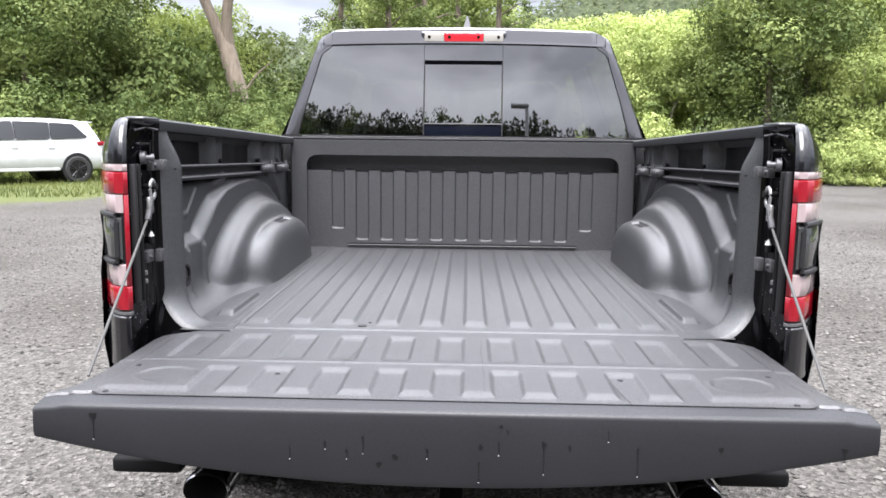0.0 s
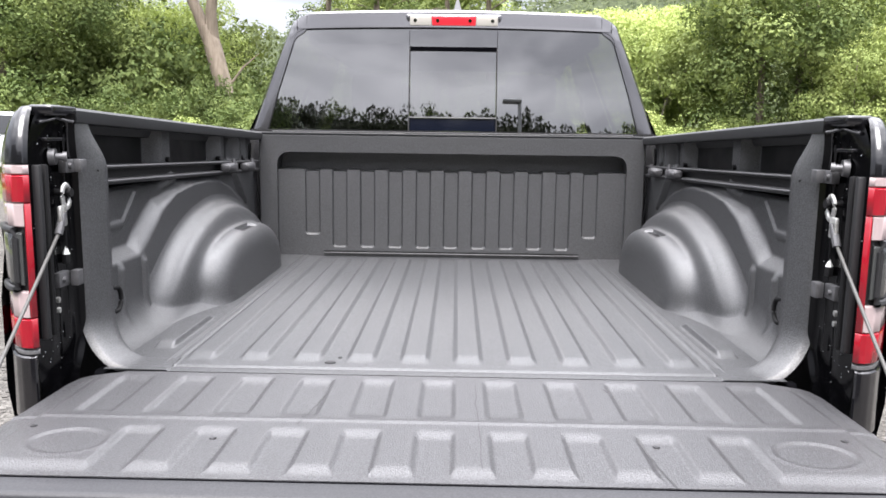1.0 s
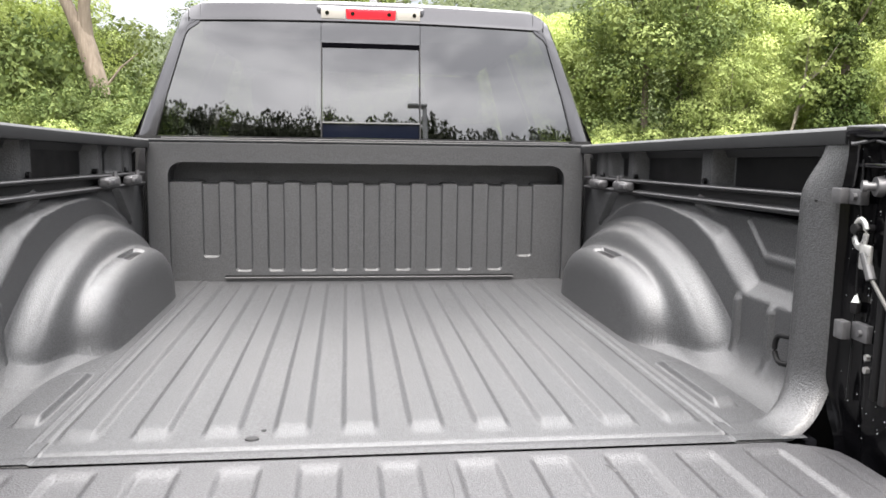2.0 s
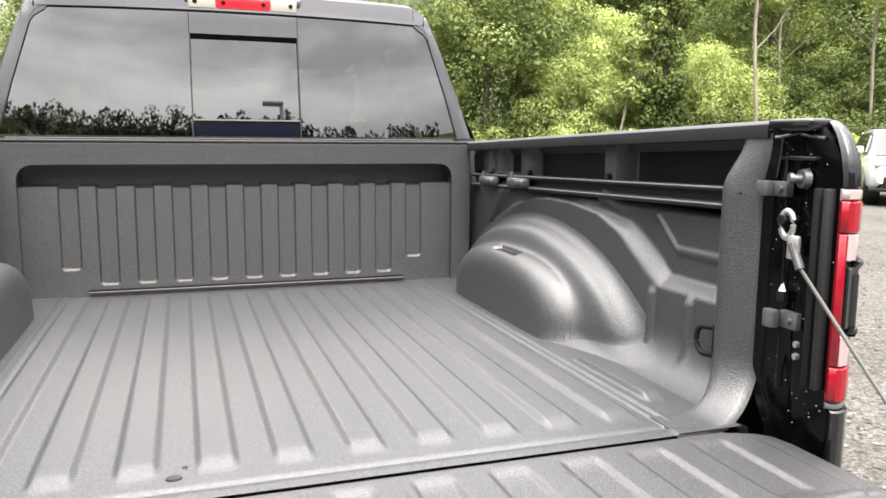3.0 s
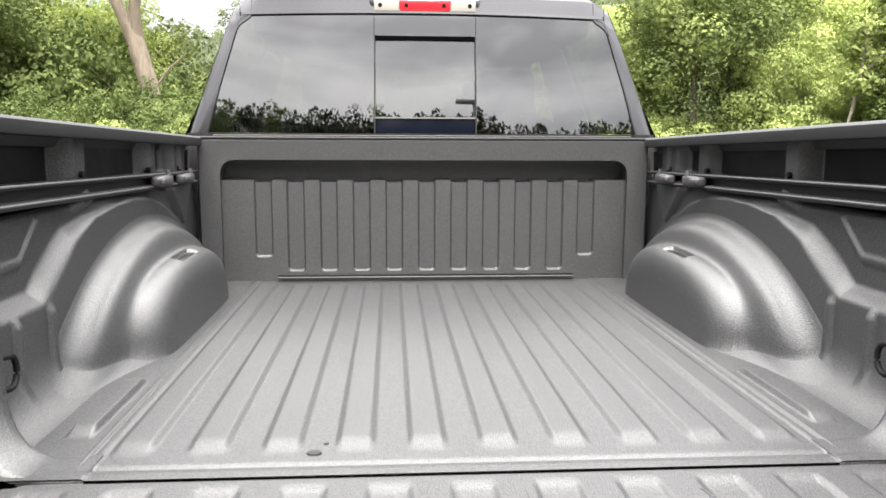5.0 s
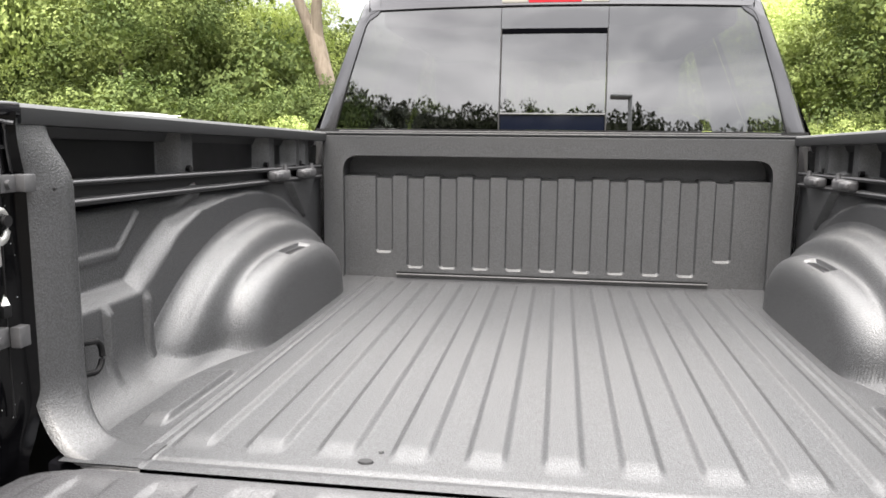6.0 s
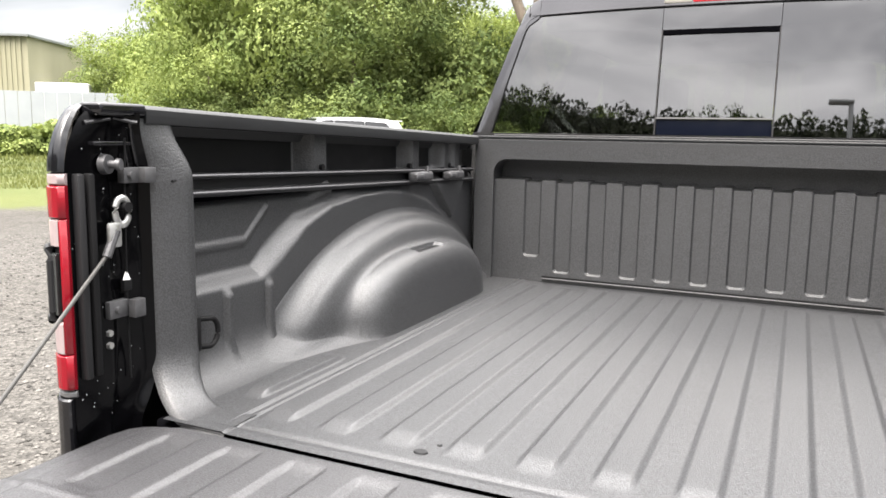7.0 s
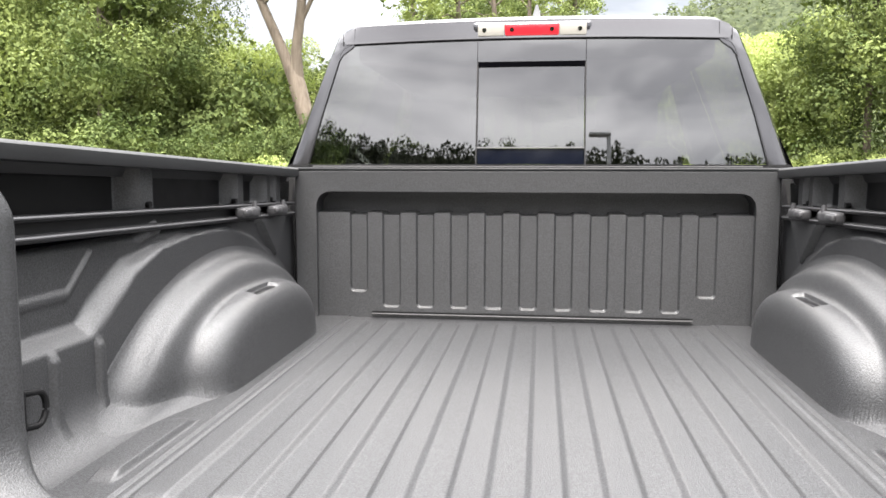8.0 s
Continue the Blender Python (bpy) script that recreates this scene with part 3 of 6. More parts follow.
for cy in (1.20, 1.46):
    bm = bmesh.new()
    z = track_z(cy) - 0.018
    box(bm, (0.806, cy - 0.062, z - 0.018), (0.842, cy + 0.062, z + 0.014), 0.010, 3)
    rod(bm, (0.815, cy + 0.03, z + 0.01), (0.815, cy + 0.03, z + 0.030), 0.008, 0.006)
    box(bm, (0.798, cy - 0.075, z - 0.008), (0.812, cy - 0.02, z + 0.008), 0.005)
    cleats.append(part("cleat", bm, BRACKET, track, "grey metal sliding tie-down cleat"))
for cy in (0.68, 1.19, 1.50):
    bm = rod(bmesh.new(), (0.855, cy, track_z(cy) + 0.013), (0.868, cy, track_z(cy) + 0.013), 0.008, seg=8)
    part("track_bolt", bm, RUBBER, track)

# rail cap
bm = bmesh.new()
cap_prof = [(0.820, -0.030), (0.818, -0.026), (0.818, -0.004), (0.823, 0.001), (0.850, 0.005), (0.885, 0.004), (0.905, -0.006), (0.918, -0.026), (0.922, -0.05), (0.90, -0.05), (0.892, -0.030)]
cap_rows = [0.036, 0.040, 0.3, 0.8, 1.3, 1.755, 1.757]
sheet(cap_rows, list(range(len(cap_prof))) + [0], lambda y, i: (cap_prof[i][0], y, rail_top(y) + cap_prof[i][1] - 0.004), bm)
for y in (cap_rows[0], cap_rows[-1]):
    bm.faces.new([bm.verts.new((x, y, rail_top(y) + z - 0.004)) for x, z in cap_prof])
rail = part("bed_rail_cap", bm, CAP, truck, "black plastic cap on the bed rail", sharp=40)


# rear post of the bed, bending into the floor
def post_path(s):
    """Place and inward way along the post, from its top down and round onto the floor."""
    if s < 0.45:
        return 0.8265, 1.435 - s, -1.0, 0.0
    a = (s - 0.45) / 0.122
    if a < math.pi / 2:
        return 0.7045 + 0.122 * math.cos(a), 0.995 - 0.122 - 0.122 * math.sin(a) + 0.122, -math.cos(a), math.sin(a)
    return 0.7045 - (s - 0.45 - 0.122 * math.pi / 2), 0.8735, 0.0, 1.0


POST = ((-0.006, -0.012), (0.000, 0.0), (0.006, 0.007), (0.03, 0.018), (0.056, 0.029), (0.074, 0.034), (0.084, 0.029), (0.092, 0.008), (0.098, -0.03))


def post(s, i):
    x, z, nx, nz = post_path(s)
    y, o = POST[i]
    y += 0.012 + 0.034 * ease(0.0, 0.11, s) - 0.040 * ease(0.47, 0.66, s)
    grow = ease(0.0, 0.12, s) * 0.88 + 0.12
    grow *= 1 - 0.92 * ease(0.46, 0.66, s)
    o = o * grow if o > 0 else o
    return (x + nx * o, y, z + nz * o)


bm = sheet(span(0.0, 0.72, 60), list(range(len(POST))), post)
part("rear_post", bm, LINER, wall, "pebbled grey rear post of the bed side", sharp=60)
bm = rod(bmesh.new(), (0.790, 0.066, 1.319), (0.800, 0.085, 1.319), 0.0026, seg=8)
part("post_rivet", bm, RUBBER, wall)

# glossy jamb beside the open gate
bm = bmesh.new()


def jamb(v, s):
    """Runs from the bed edge back to the lamp, with a shallow channel."""
    x = along(((0, 0.826), (0.10, 0.840), (0.45, 0.846), (0.52, 0.838), (0.7, 0.840), (1.0, 0.846)), s)
    y0 = 0.012 + 0.034 * (1 - ease(1.325, 1.435, v)) - 0.040 * (1 - ease(0.85, 0.96, v))
    back = 0.127 - along(((1.342, 0), (1.385, 0.010), (1.41, 0.022), (1.432, 0.036), (1.446, 0.052)), v)
    y = y0 - (back + y0) * s
    lean = 0.018 * ease(1.33, 1.46, v)
    bite = 0.004 * math.sin(v * 31) * math.sin(s * 7) * ease(0.1, 0.3, s) * (1 - ease(0.5, 0.7, s))
    dip = 0.0
    if v < 0.93:
        dip = 0.004 * (1 - ease(0.84, 0.93, v)) * math.sin(s * 9 + v * 60)
    return (x - lean * (1 - s) + bite + dip, y, v)


sheet(span(0.74, 1.445, 70), span(0, 1, 22), jamb, bm)
jamb_ob = part("tailgate_jamb", bm, JAMB, truck, "glossy black painted jamb beside the tailgate")
bm = box(bmesh.new(), (0.826, -0.092, 0.975), (0.846, -0.078, 1.338), 0.004)
part("seal_strip", bm, RUBBER, jamb_ob)
bm = box(bmesh.new(), (0.829, -0.112, 0.972), (0.85, -0.097, 1.338), 0.004)
part("seal_strip", bm, TRIM, jamb_ob)
# bumper stop post
bm = rod(bmesh.new(), (0.838, -0.050, 1.353), (0.826, -0.047, 1.353), 0.0185, 0.017, 20)
rod(bm, (0.828, -0.047, 1.353), (0.812, -0.040, 1.353), 0.0075, seg=12)
rod(bm, (0.814, -0.041, 1.353), (0.807, -0.038, 1.353), 0.0105, seg=16)
part("striker_pin", bm, BRACKET, jamb_ob, "steel latch pin with a round washer")
# folded ledge over the pin
bm = box(bmesh.new(), (0.826, -0.078, 1.386), (0.846, 0.006, 1.3935), 0.002)
jamb_ledge = part("jamb_ledge", bm, PAINT, jamb_ob)
# two folded brackets
bm = bmesh.new()
box(bm, (0.802, 0.012, 1.318), (0.828, 0.040, 1.346), 0.002)
box(bm, (0.818, -0.022, 1.318), (0.836, 0.014, 1.346), 0.002)
rod(bm, (0.822, -0.008, 1.332), (0.812, -0.007, 1.332), 0.007, seg=12)
part("gate_bracket", bm, BRACKET, jamb_ob, "small folded grey steel bracket")
bm = bmesh.new()
box(bm, (0.806, -0.020, 1.070), (0.824, 0.006, 1.104), 0.002)
box(bm, (0.826, -0.060, 1.072), (0.842, -0.016, 1.104), 0.002)
rod(bm, (0.828, -0.044, 1.088), (0.820, -0.043, 1.088), 0.006, seg=12)
part("gate_bracket", bm, BRACKET, jamb_ob, "small folded grey steel bracket")
for z in (1.045, 1.022):
    bm = rod(bmesh.new(), (0.845, -0.056, z), (0.832, -0.054, z), 0.0075, 0.0065, 6)
    part("jamb_bolt", bm, STEEL, jamb_ob)
bm = bmesh.new()
rod(bm, (0.834, -0.012, 1.139), (0.834, -0.012, 1.156), 0.009, 0.001, 4)
part("plug_mark", bm, WHITE_MARK, jamb_ob, "white nylon plug on the jamb")
bm = box(bmesh.new(), (0.829, -0.022, 1.118), (0.840, -0.003, 1.139), 0.002)
part("plug_socket", bm, RUBBER, jamb_ob)
bm = tube(bmesh.new(), [(0.826, -0.010, 1.40), (0.829, -0.012, 1.30), (0.832, -0.012, 1.20), (0.834, -0.012, 1.10), (0.832, -0.013, 0.95)], 0.0018, 6)
part("drain_wire", bm, RUBBER, jamb_ob)

# sealed bead round the head of the jamb and down beside the post
bm = tube(bmesh.new(), [Vector(jamb(1.436 - 0.02 * abs(t - 0.45), 0.03 + 0.87 * t)) - Vector((0.003, 0, 0)) for t in span(0, 1, 18)], 0.0042, 8)
part("sealed_bead", bm, PAINT, jamb_ob)
bm = tube(bmesh.new(), [Vector(jamb(v, 0.10)) - Vector((0.003, 0, 0)) for v in span(1.345, 1.43, 12)], 0.0035, 8)
part("sealed_bead", bm, PAINT, jamb_ob)
bm = tube(bmesh.new(), [Vector(jamb(v, 0.22)) - Vector((0.002, 0, 0)) for v in span(1.31, 1.39, 10)], 0.0022, 8)
part("sealed_bead", bm, PAINT, jamb_ob)

# drops of water clinging to the jamb
for k in range(60):
    v, s = random.uniform(0.78, 1.43), random.uniform(0.12, 0.95)
    x, y, z = jamb(v, s)
    bm = bmesh.new()
    bmesh.ops.create_icosphere(bm, subdivisions=1, radius=random.uniform(0.0006, 0.0013), matrix=Matrix.Translation((x - 0.0012, y, z)) @ Matrix.Diagonal((0.6, 1, 1.3, 1)))
    part("water_drop", bm, DROP, jamb_ob)

# gate cable with its eyelet
bm = bmesh.new()
eye_c = Vector((0.818, -0.030, 1.268))
ring = [eye_c + Vector((0.0, 0.016 * math.cos(a), 0.024 * math.sin(a))) for a in span(0, 2 * math.pi, 17)]
tube(bm, ring, 0.0068, 10, False)
for v in bm.verts:
    v.co.x = eye_c.x + 0.55 * (v.co.x - eye_c.x)
box(bm, (0.813, -0.064, 1.205), (0.823, -0.036, 1.25), 0.004)
cable = part("gate_cable", bm, STEEL, truck, "steel cable end looped over a stud")
bm = rod(bmesh.new(), (0.846, -0.026, 1.276), (0.810, -0.024, 1.276), 0.0075, seg=12)
rod(bm, (0.813, -0.024, 1.276), (0.808, -0.024, 1.276), 0.0095, seg=14)
stud = part("cable_stud", bm, RUBBER, cable, "black stud head")
bm = tube(bmesh.new(), [(0.818, -0.046, 1.235), (0.819, -0.068, 1.19)], 0.0085, 10)
part("cable_sleeve", bm, BRACKET, cable)
bm = tube(bmesh.new(), [(0.819, -0.068, 1.192), (0.824, -0.235, 1.032), (0.829, -0.41, 0.868)], 0.0036, 8)
part("cable_strand", bm, CABLE, cable, "thin grey coated steel strand")

# tie-down ring low on the side wall
bm = bmesh.new()
rc = Vector((0.828, 0.178, 0.995))
pts = [rc + Vector((0.004, -0.016, -0.030))]
pts += [rc + Vector((-0.012, 0.008 + 0.026 * math.cos(a), 0.030 * math.sin(a))) for a in span(-math.pi / 2, math.pi / 2, 19)]
pts += [rc + Vector((0.004, -0.016, 0.030))]
tube(bm, pts, 0.0058, 10)
box(bm, (0.820, 0.152, 0.958), (0.846, 0.168, 1.032), 0.004)
part("tie_down_ring", bm, RUBBER, wall, "black D-shaped tie-down ring")

# tail lamp: every lens follows the rounded plan of the rear corner
PLAN = ((0.842, 0.02), (0.842, -0.128), (0.848, -0.137), (0.858, -0.140), (0.874, -0.136), (0.893, -0.122), (0.914, -0.096), (0.935, -0.063), (0.957, -0.025), (0.978, 0.025), (0.90, 0.03))


def corner_piece(bm, z0, z1, s0=0.0, s1=1.0, grow=0.0, top_in=0.0):
    """An upright piece of the corner between two shares of the plan's outer curve, with eased edges."""
    curve = [Vector(p) for p in PLAN[1:10]]
    sub = [curve[0]]
    for a, b in zip(curve, curve[1:]):
        sub += [a.lerp(b, t) for t in (0.25, 0.5, 0.75, 1.0)]
    n = len(sub) - 1
    pts = sub[round(s0 * n):round(s1 * n) + 1]
    mid = Vector((0.885, -0.02))

    def at(p, g):
        d = (p - mid).normalized()
        return p + d * g

    rows_ = [(z0, grow - 0.004), (z0 + 0.003, grow), (z1 - 0.003, grow), (z1, grow - 0.004 - top_in)]
    ring_list = []
    for z, g in rows_:
        o = [at(p, g) for p in pts]
        o[0] = o[0].lerp(o[1], 0.4) if s0 > 0 else o[0]
        o = o + [pts[-1].lerp(mid, 0.35), pts[0].lerp(mid, 0.35)]
        ring_list.append([bm.verts.new((p.x, p.y, z)) for p in o])
    for r, q in zip(ring_list, ring_list[1:]):
        for i in range(len(r)):
            bm.faces.new((r[i], r[(i + 1) % len(r)], q[(i + 1) % len(r)], q[i]))
    bm.faces.new(ring_list[0])
    bm.faces.new(ring_list[-1])
    return bm


lamp = part("tail_lamp", corner_piece(bmesh.new(), 0.956, 1.340, 0, 1, -0.008), TRIM, truck, "tall red and clear tail lamp", sharp=50)


def lamp_block(name, s0, s1, z0, z1, material, label="", grow=0.0):
    return part(name, corner_piece(bmesh.new(), z0, z1, s0, s1, grow), material, lamp, label, sharp=50)


IN = 0.17
lens_parts = [
    lamp_block("top_strip", 0.0, 1.0, 1.319, 1.339, CLEAR, "pale top strip of the lamp"),
    lamp_block("red_lens", 0.0, 1.0, 1.262, 1.3185, RED, "red lamp lens", 0.002),
    lamp_block("clear_lens", IN, 1.0, 1.212, 1.2615, CLEAR, "clear lamp lens", 0.001),
    lamp_block("red_lens", 0.0, IN, 1.0225, 1.2615, RED, "red lamp lens", 0.001),
    lamp_block("smoked_lens", IN + 0.06, 0.94, 1.092, 1.202, DARKLENS, "smoked middle lens", 0.004),
    lamp_block("clear_lens", IN, 1.0, 1.0225, 1.080, CLEAR, "clear lamp lens", 0.001),
    lamp_block("red_lens", 0.0, 1.0, 0.958, 1.022, RED, "red lamp lens", 0.002),
]
bm = bmesh.new()
arc = [Vector(p) for p in PLAN[4:9]]
hoop = [(p.x, p.y - 0.005, 1.085) for p in arc] + [(p.x, p.y - 0.005, 1.208) for p in reversed(arc)]
hoop = [hoop[0]] + hoop[1:] + [(hoop[0][0] - 0.004, hoop[0][1], 1.19), (hoop[0][0] - 0.004, hoop[0][1], 1.10), hoop[0]]
tube(bm, hoop, 0.0075, 8, False)
lens_parts.append(part("lamp_bezel", bm, TRIM, lamp, "black frame round the middle lens"))

# outer body side of the bed
bm = bmesh.new()
SIDE = ((0.905, 1.446), (0.925, 1.425), (0.938, 1.38), (0.945, 1.34), (0.965, 1.20), (0.985, 1.05), (0.985, 0.85), (0.95, 0.62))


def side(y, i):
    x, z = SIDE[i]
    if i < 4:
        z += rail_top(y) - 1.461
    x -= 0.035 * ease(0.10, -0.12, y)
    return (x, y, z)


sheet([-0.06, -0.02, 0.05, 0.2, 0.5, 0.62], list(range(len(SIDE))), side, bm)
sheet([0.62, 1.5], [0, 1, 2, 3, 4, 5], side, bm)
sheet([1.5, 1.60, 1.74], list(range(len(SIDE))), side, bm)
bedside = part("bed_side", bm, PAINT, truck, "glossy black outer bed side")
# rounded corner above the lamp, cap, foot strip and the lower corner
CROWN = ((1.342, 0.0), (1.362, 0.002), (1.385, 0.008), (1.408, 0.017), (1.430, 0.030), (1.446, 0.044), (1.455, 0.058), (1.459, 0.074))
curve = [Vector(p) for p in PLAN[1:10]]
arc_pts = [curve[0]]
for p, q in zip(curve, curve[1:]):
    arc_pts += [p.lerp(q, t) for t in (0.25, 0.5, 0.75, 1.0)]


def crown_pt(k, i):
    z, g = CROWN[k]
    p = arc_pts[i]
    q = p + (Vector((0.885, 0.03)) - p).normalized() * g
    return (max(q.x, 0.842), q.y, z)


bm = sheet(list(range(len(CROWN))), list(range(len(arc_pts))), crown_pt)
bm.faces.new([bm.verts.new((*Vector(crown_pt(len(CROWN) - 1, i))[:2], 1.459)) for i in range(len(arc_pts))] + [bm.verts.new((0.915, 0.036, 1.459)), bm.verts.new((0.842, 0.034, 1.459))])
bmesh.ops.remove_doubles(bm, verts=bm.verts, dist=0.0003)
part("rear_corner", bm, PAINT, bedside, "glossy black rear corner above the lamp", sharp=60)
bm = box(bmesh.new(), (0.815, -0.072, 1.438), (0.868, 0.0345, 1.4610), 0.006, 3)
corner_cap = part("corner_cap", bm, PAINT, bedside)
bm = corner_piece(bmesh.new(), 0.943, 0.955, 0.0, 1.0, -0.002)
part("lamp_foot_strip", bm, BRIGHT, bedside, "pale strip under the tail lamp")
bm = corner_piece(bmesh.new(), 0.80, 0.9425, 0.05, 1.0, 0.004)
corner_piece(bm, 0.74, 0.80, 0.05, 1.0, -0.012)
part("lower_corner", bm, PAINT, bedside, "glossy black lower corner of the body")

for ob in [wall, wheelhouse, track, rail, jamb_ob, cable, lamp, bedside]:
    twin = mirrored(ob)
    for ch in list(ob.children):
        o = mirrored(ch)
        o.parent = twin

# ---- tailgate, lying open ----
def gate_half(y):
    return along(((-0.62, 0.852), (-0.545, 0.850), (-0.515, 0.832), (-0.48, 0.812), (-0.40, 0.803), (-0.10, 0.800), (-0.06, 0.792), (-0.040, 0.775), (-0.024, 0.745), (-0.017, 0.71)), y)


def gate_z(x, y):
    z = 0.8805
    a = abs(x)
    # pressed channels between raised ribs: a closed row by the bed, and a row open to the low outer border
    k = max(-5, min(5, round((x + 0.0085) / 0.131)))
    lane = 1 - ease(0.0255, 0.0400, abs(x - (-0.0085 + 0.131 * k)))
    low = lane * ease(-0.290, -0.255, y) * (1 - ease(-0.085, -0.045, y))
    border = 1 - ease(-0.532, -0.492, y)
    inside = 1 - ease(0.735, 0.755, a) * ease(-0.588, -0.546, y)
    if abs(k) < 5:
        low = max(low, lane * (1 - ease(-0.376, -0.338, y)))
    low = max(low, border * inside)
    z -= 0.0062 * low
    z += 0.0018 * (1 - ease(0.004, 0.010, abs(y + 0.302)))
    # round cup rests
    r = math.hypot((a - 0.640) / 0.066, (y + 0.420) / 0.054)
    z -= 0.0022 * (1 - ease(0.88, 1.08, r)) - 0.0008 * (1 - ease(0.05, 0.14, abs(r - 1.06)))
    z -= 0.0045 * ease(gate_half(y) - 0.058, gate_half(y) - 0.046, a)
    z -= 0.016 * (1 - ease(0.0026, 0.0036, abs(y + 0.550))) * (1 - ease(0.745, 0.757, a))
    z -= 0.0050 * ease(-0.545, -0.552, y) * (1 - border * inside) + 0.014 * ease(-0.032, -0.016, y) ** 2
    z -= 0.004 * ease(gate_half(y) - 0.03, gate_half(y), a)
    z -= 0.006 * ease(-0.555, -0.600, y)
    return z


us = span(-1, 1, 561)
cap_ys = [-0.588, -0.583, -0.577, -0.572, -0.566, -0.560, -0.5575, -0.556, -0.5545, -0.553, -0.5515]
gys = [-0.5515, -0.550, -0.5485, -0.547, -0.5455, -0.544, -0.540, -0.535] + span(-0.53, -0.33, 41) + [-0.325, -0.318, -0.312, -0.308, -0.305, -0.302, -0.298, -0.292, -0.286, -0.28, -0.274, -0.268, -0.262] + span(-0.25, -0.08, 9) + [-0.070, -0.065, -0.060, -0.055, -0.050, -0.046, -0.042, -0.035, -0.030, -0.024, -0.020, -0.017]
bm = sheet(us, gys, lambda u, y: (u * gate_half(y), y, gate_z(u * gate_half(y), y)))
tailgate = part("tailgate", bm, GATE, truck, "open tailgate with ribbed grey lining")
bm = sheet(span(-1, 1, 81), cap_ys, lambda u, y: (u * gate_half(y), y, gate_z(u * gate_half(y), y)))
# black bar just under the surface stands in for the groove's shade
gap = box(bmesh.new(), (-0.748, -0.5533, 0.860), (0.748, -0.5467, 0.8732))
part("panel_gap", gap, SLOT, tailgate)
part("gate_cap", bm, GATE_EDGE, tailgate, "dark plastic edge cap of the tailgate")
bm = bmesh.new()


def gate_foot(x):
    return 0.708 + 0.090 * (abs(x) / 0.85) ** 2.1


def gate_end(u, k):
    x = 0.852 * u
    f = gate_foot(x)
    rows_ = ((-0.588, gate_z(x, -0.588)), (-0.5935, gate_z(x, -0.588) - 0.0015), (-0.5972, gate_z(x, -0.588) - 0.006), (-0.5986, gate_z(x, -0.588) - 0.012), (-0.5990, 0.835), (-0.600, f + 0.012), (-0.596, f), (-0.55, f - 0.006), (-0.30, f - 0.05 * (1 - u * u)), (-0.05, 0.78), (-0.018, 0.84))
    y, z = rows_[k]
    half = gate_half(y) if k >= 7 else 0.852
    return (half * u, y, z)


sheet(span(-1, 1, 81), list(range(11)), gate_end, bm)
part("gate_end", bm, GATE_EDGE, tailgate, "smooth dark plastic end of the tailgate with water marks", sharp=50)
for s in (-1, 1):
    bm = bmesh.new()
    sheet([0, 1], cap_ys + gys[::3] + [gys[-1]], lambda k, y: (s * (gate_half(y) + 0.0005), y, gate_z(gate_half(y), y) if k == 0 else along(((-0.6, gate_foot(0.852)), (-0.05, 0.79), (0, 0.84)), y)), bm)
    part("gate_side", bm, GATE_EDGE, tailgate)
for x, y in ((-0.400, -0.386), (0.380, -0.387), (-0.732, -0.361), (0.720, -0.359), (-0.732, -0.530), (0.715, -0.532)):
    bm = rod(bmesh.new(), (x, y, gate_z(x, y) - 0.002), (x, y, gate_z(x, y) + 0.003), 0.0065, 0.006, 12)
    rod(bm, (x, y, gate_z(x, y)), (x, y, gate_z(x, y) + 0.004), 0.003, 0.0025, 6)
    part("panel_screw", bm, GATE, tailgate)
# scratches in the lining
SCRATCH = Mat("dark_scratch", (0.022, 0.022, 0.023), 0.7)
for (x0, y0), (x1, y1), w in (((0.352, -0.37), (0.372, -0.545), 0.002), ((-0.235, -0.095), (-0.262, -0.33), 0.0012), ((0.068, -0.09), (0.072, -0.50), 0.0012), ((0.342, -0.10), (0.349, -0.125), 0.003)):
    pts = [(x0 + (x1 - x0) * t + random.uniform(-0.002, 0.002), y0 + (y1 - y0) * t) for t in span(0, 1, 12)]
    bm = bmesh.new()
    vs = [[bm.verts.new((x + s * w * random.uniform(0.3, 1), y, gate_z(x, y) + 0.0012)) for s in (-1, 1)] for x, y in pts]
    for a, b in zip(vs, vs[1:]):
        bm.faces.new((a[0], a[1], b[1], b[0]))
    part("scratch", bm, SCRATCH, tailgate)
# dried water drips and stains on the end face
STAIN = Mat("dark_water_stain", (0.0055, 0.0055, 0.006), 0.35, 0.0, 0.3)
# across, height, size in millimetres, length of the run below
MARKS = ((-0.727, 0.846, 10, 50), (-0.324, 0.790, 1, 26), (-0.27, 0.820, 2, 0), (-0.252, 0.800, 4, 14), (-0.208, 0.784, 4, 18), (-0.175, 0.812, 4, 34), (-0.142, 0.756, 8, 0), (-0.110, 0.772, 8, 0), (-0.045, 0.788, 5, 18), (0.063, 0.798, 6, 8), (0.060, 0.764, 3, 42), (0.104, 0.842, 4, 0), (0.117, 0.833, 2, 8), (0.100, 0.806, 3, 26), (0.190, 0.806, 7, 64), (0.242, 0.802, 4, 10), (0.318, 0.836, 2, 22), (0.378, 0.800, 4, 58), (0.543, 0.803, 7, 8), (0.785, 0.806, 8, 26))
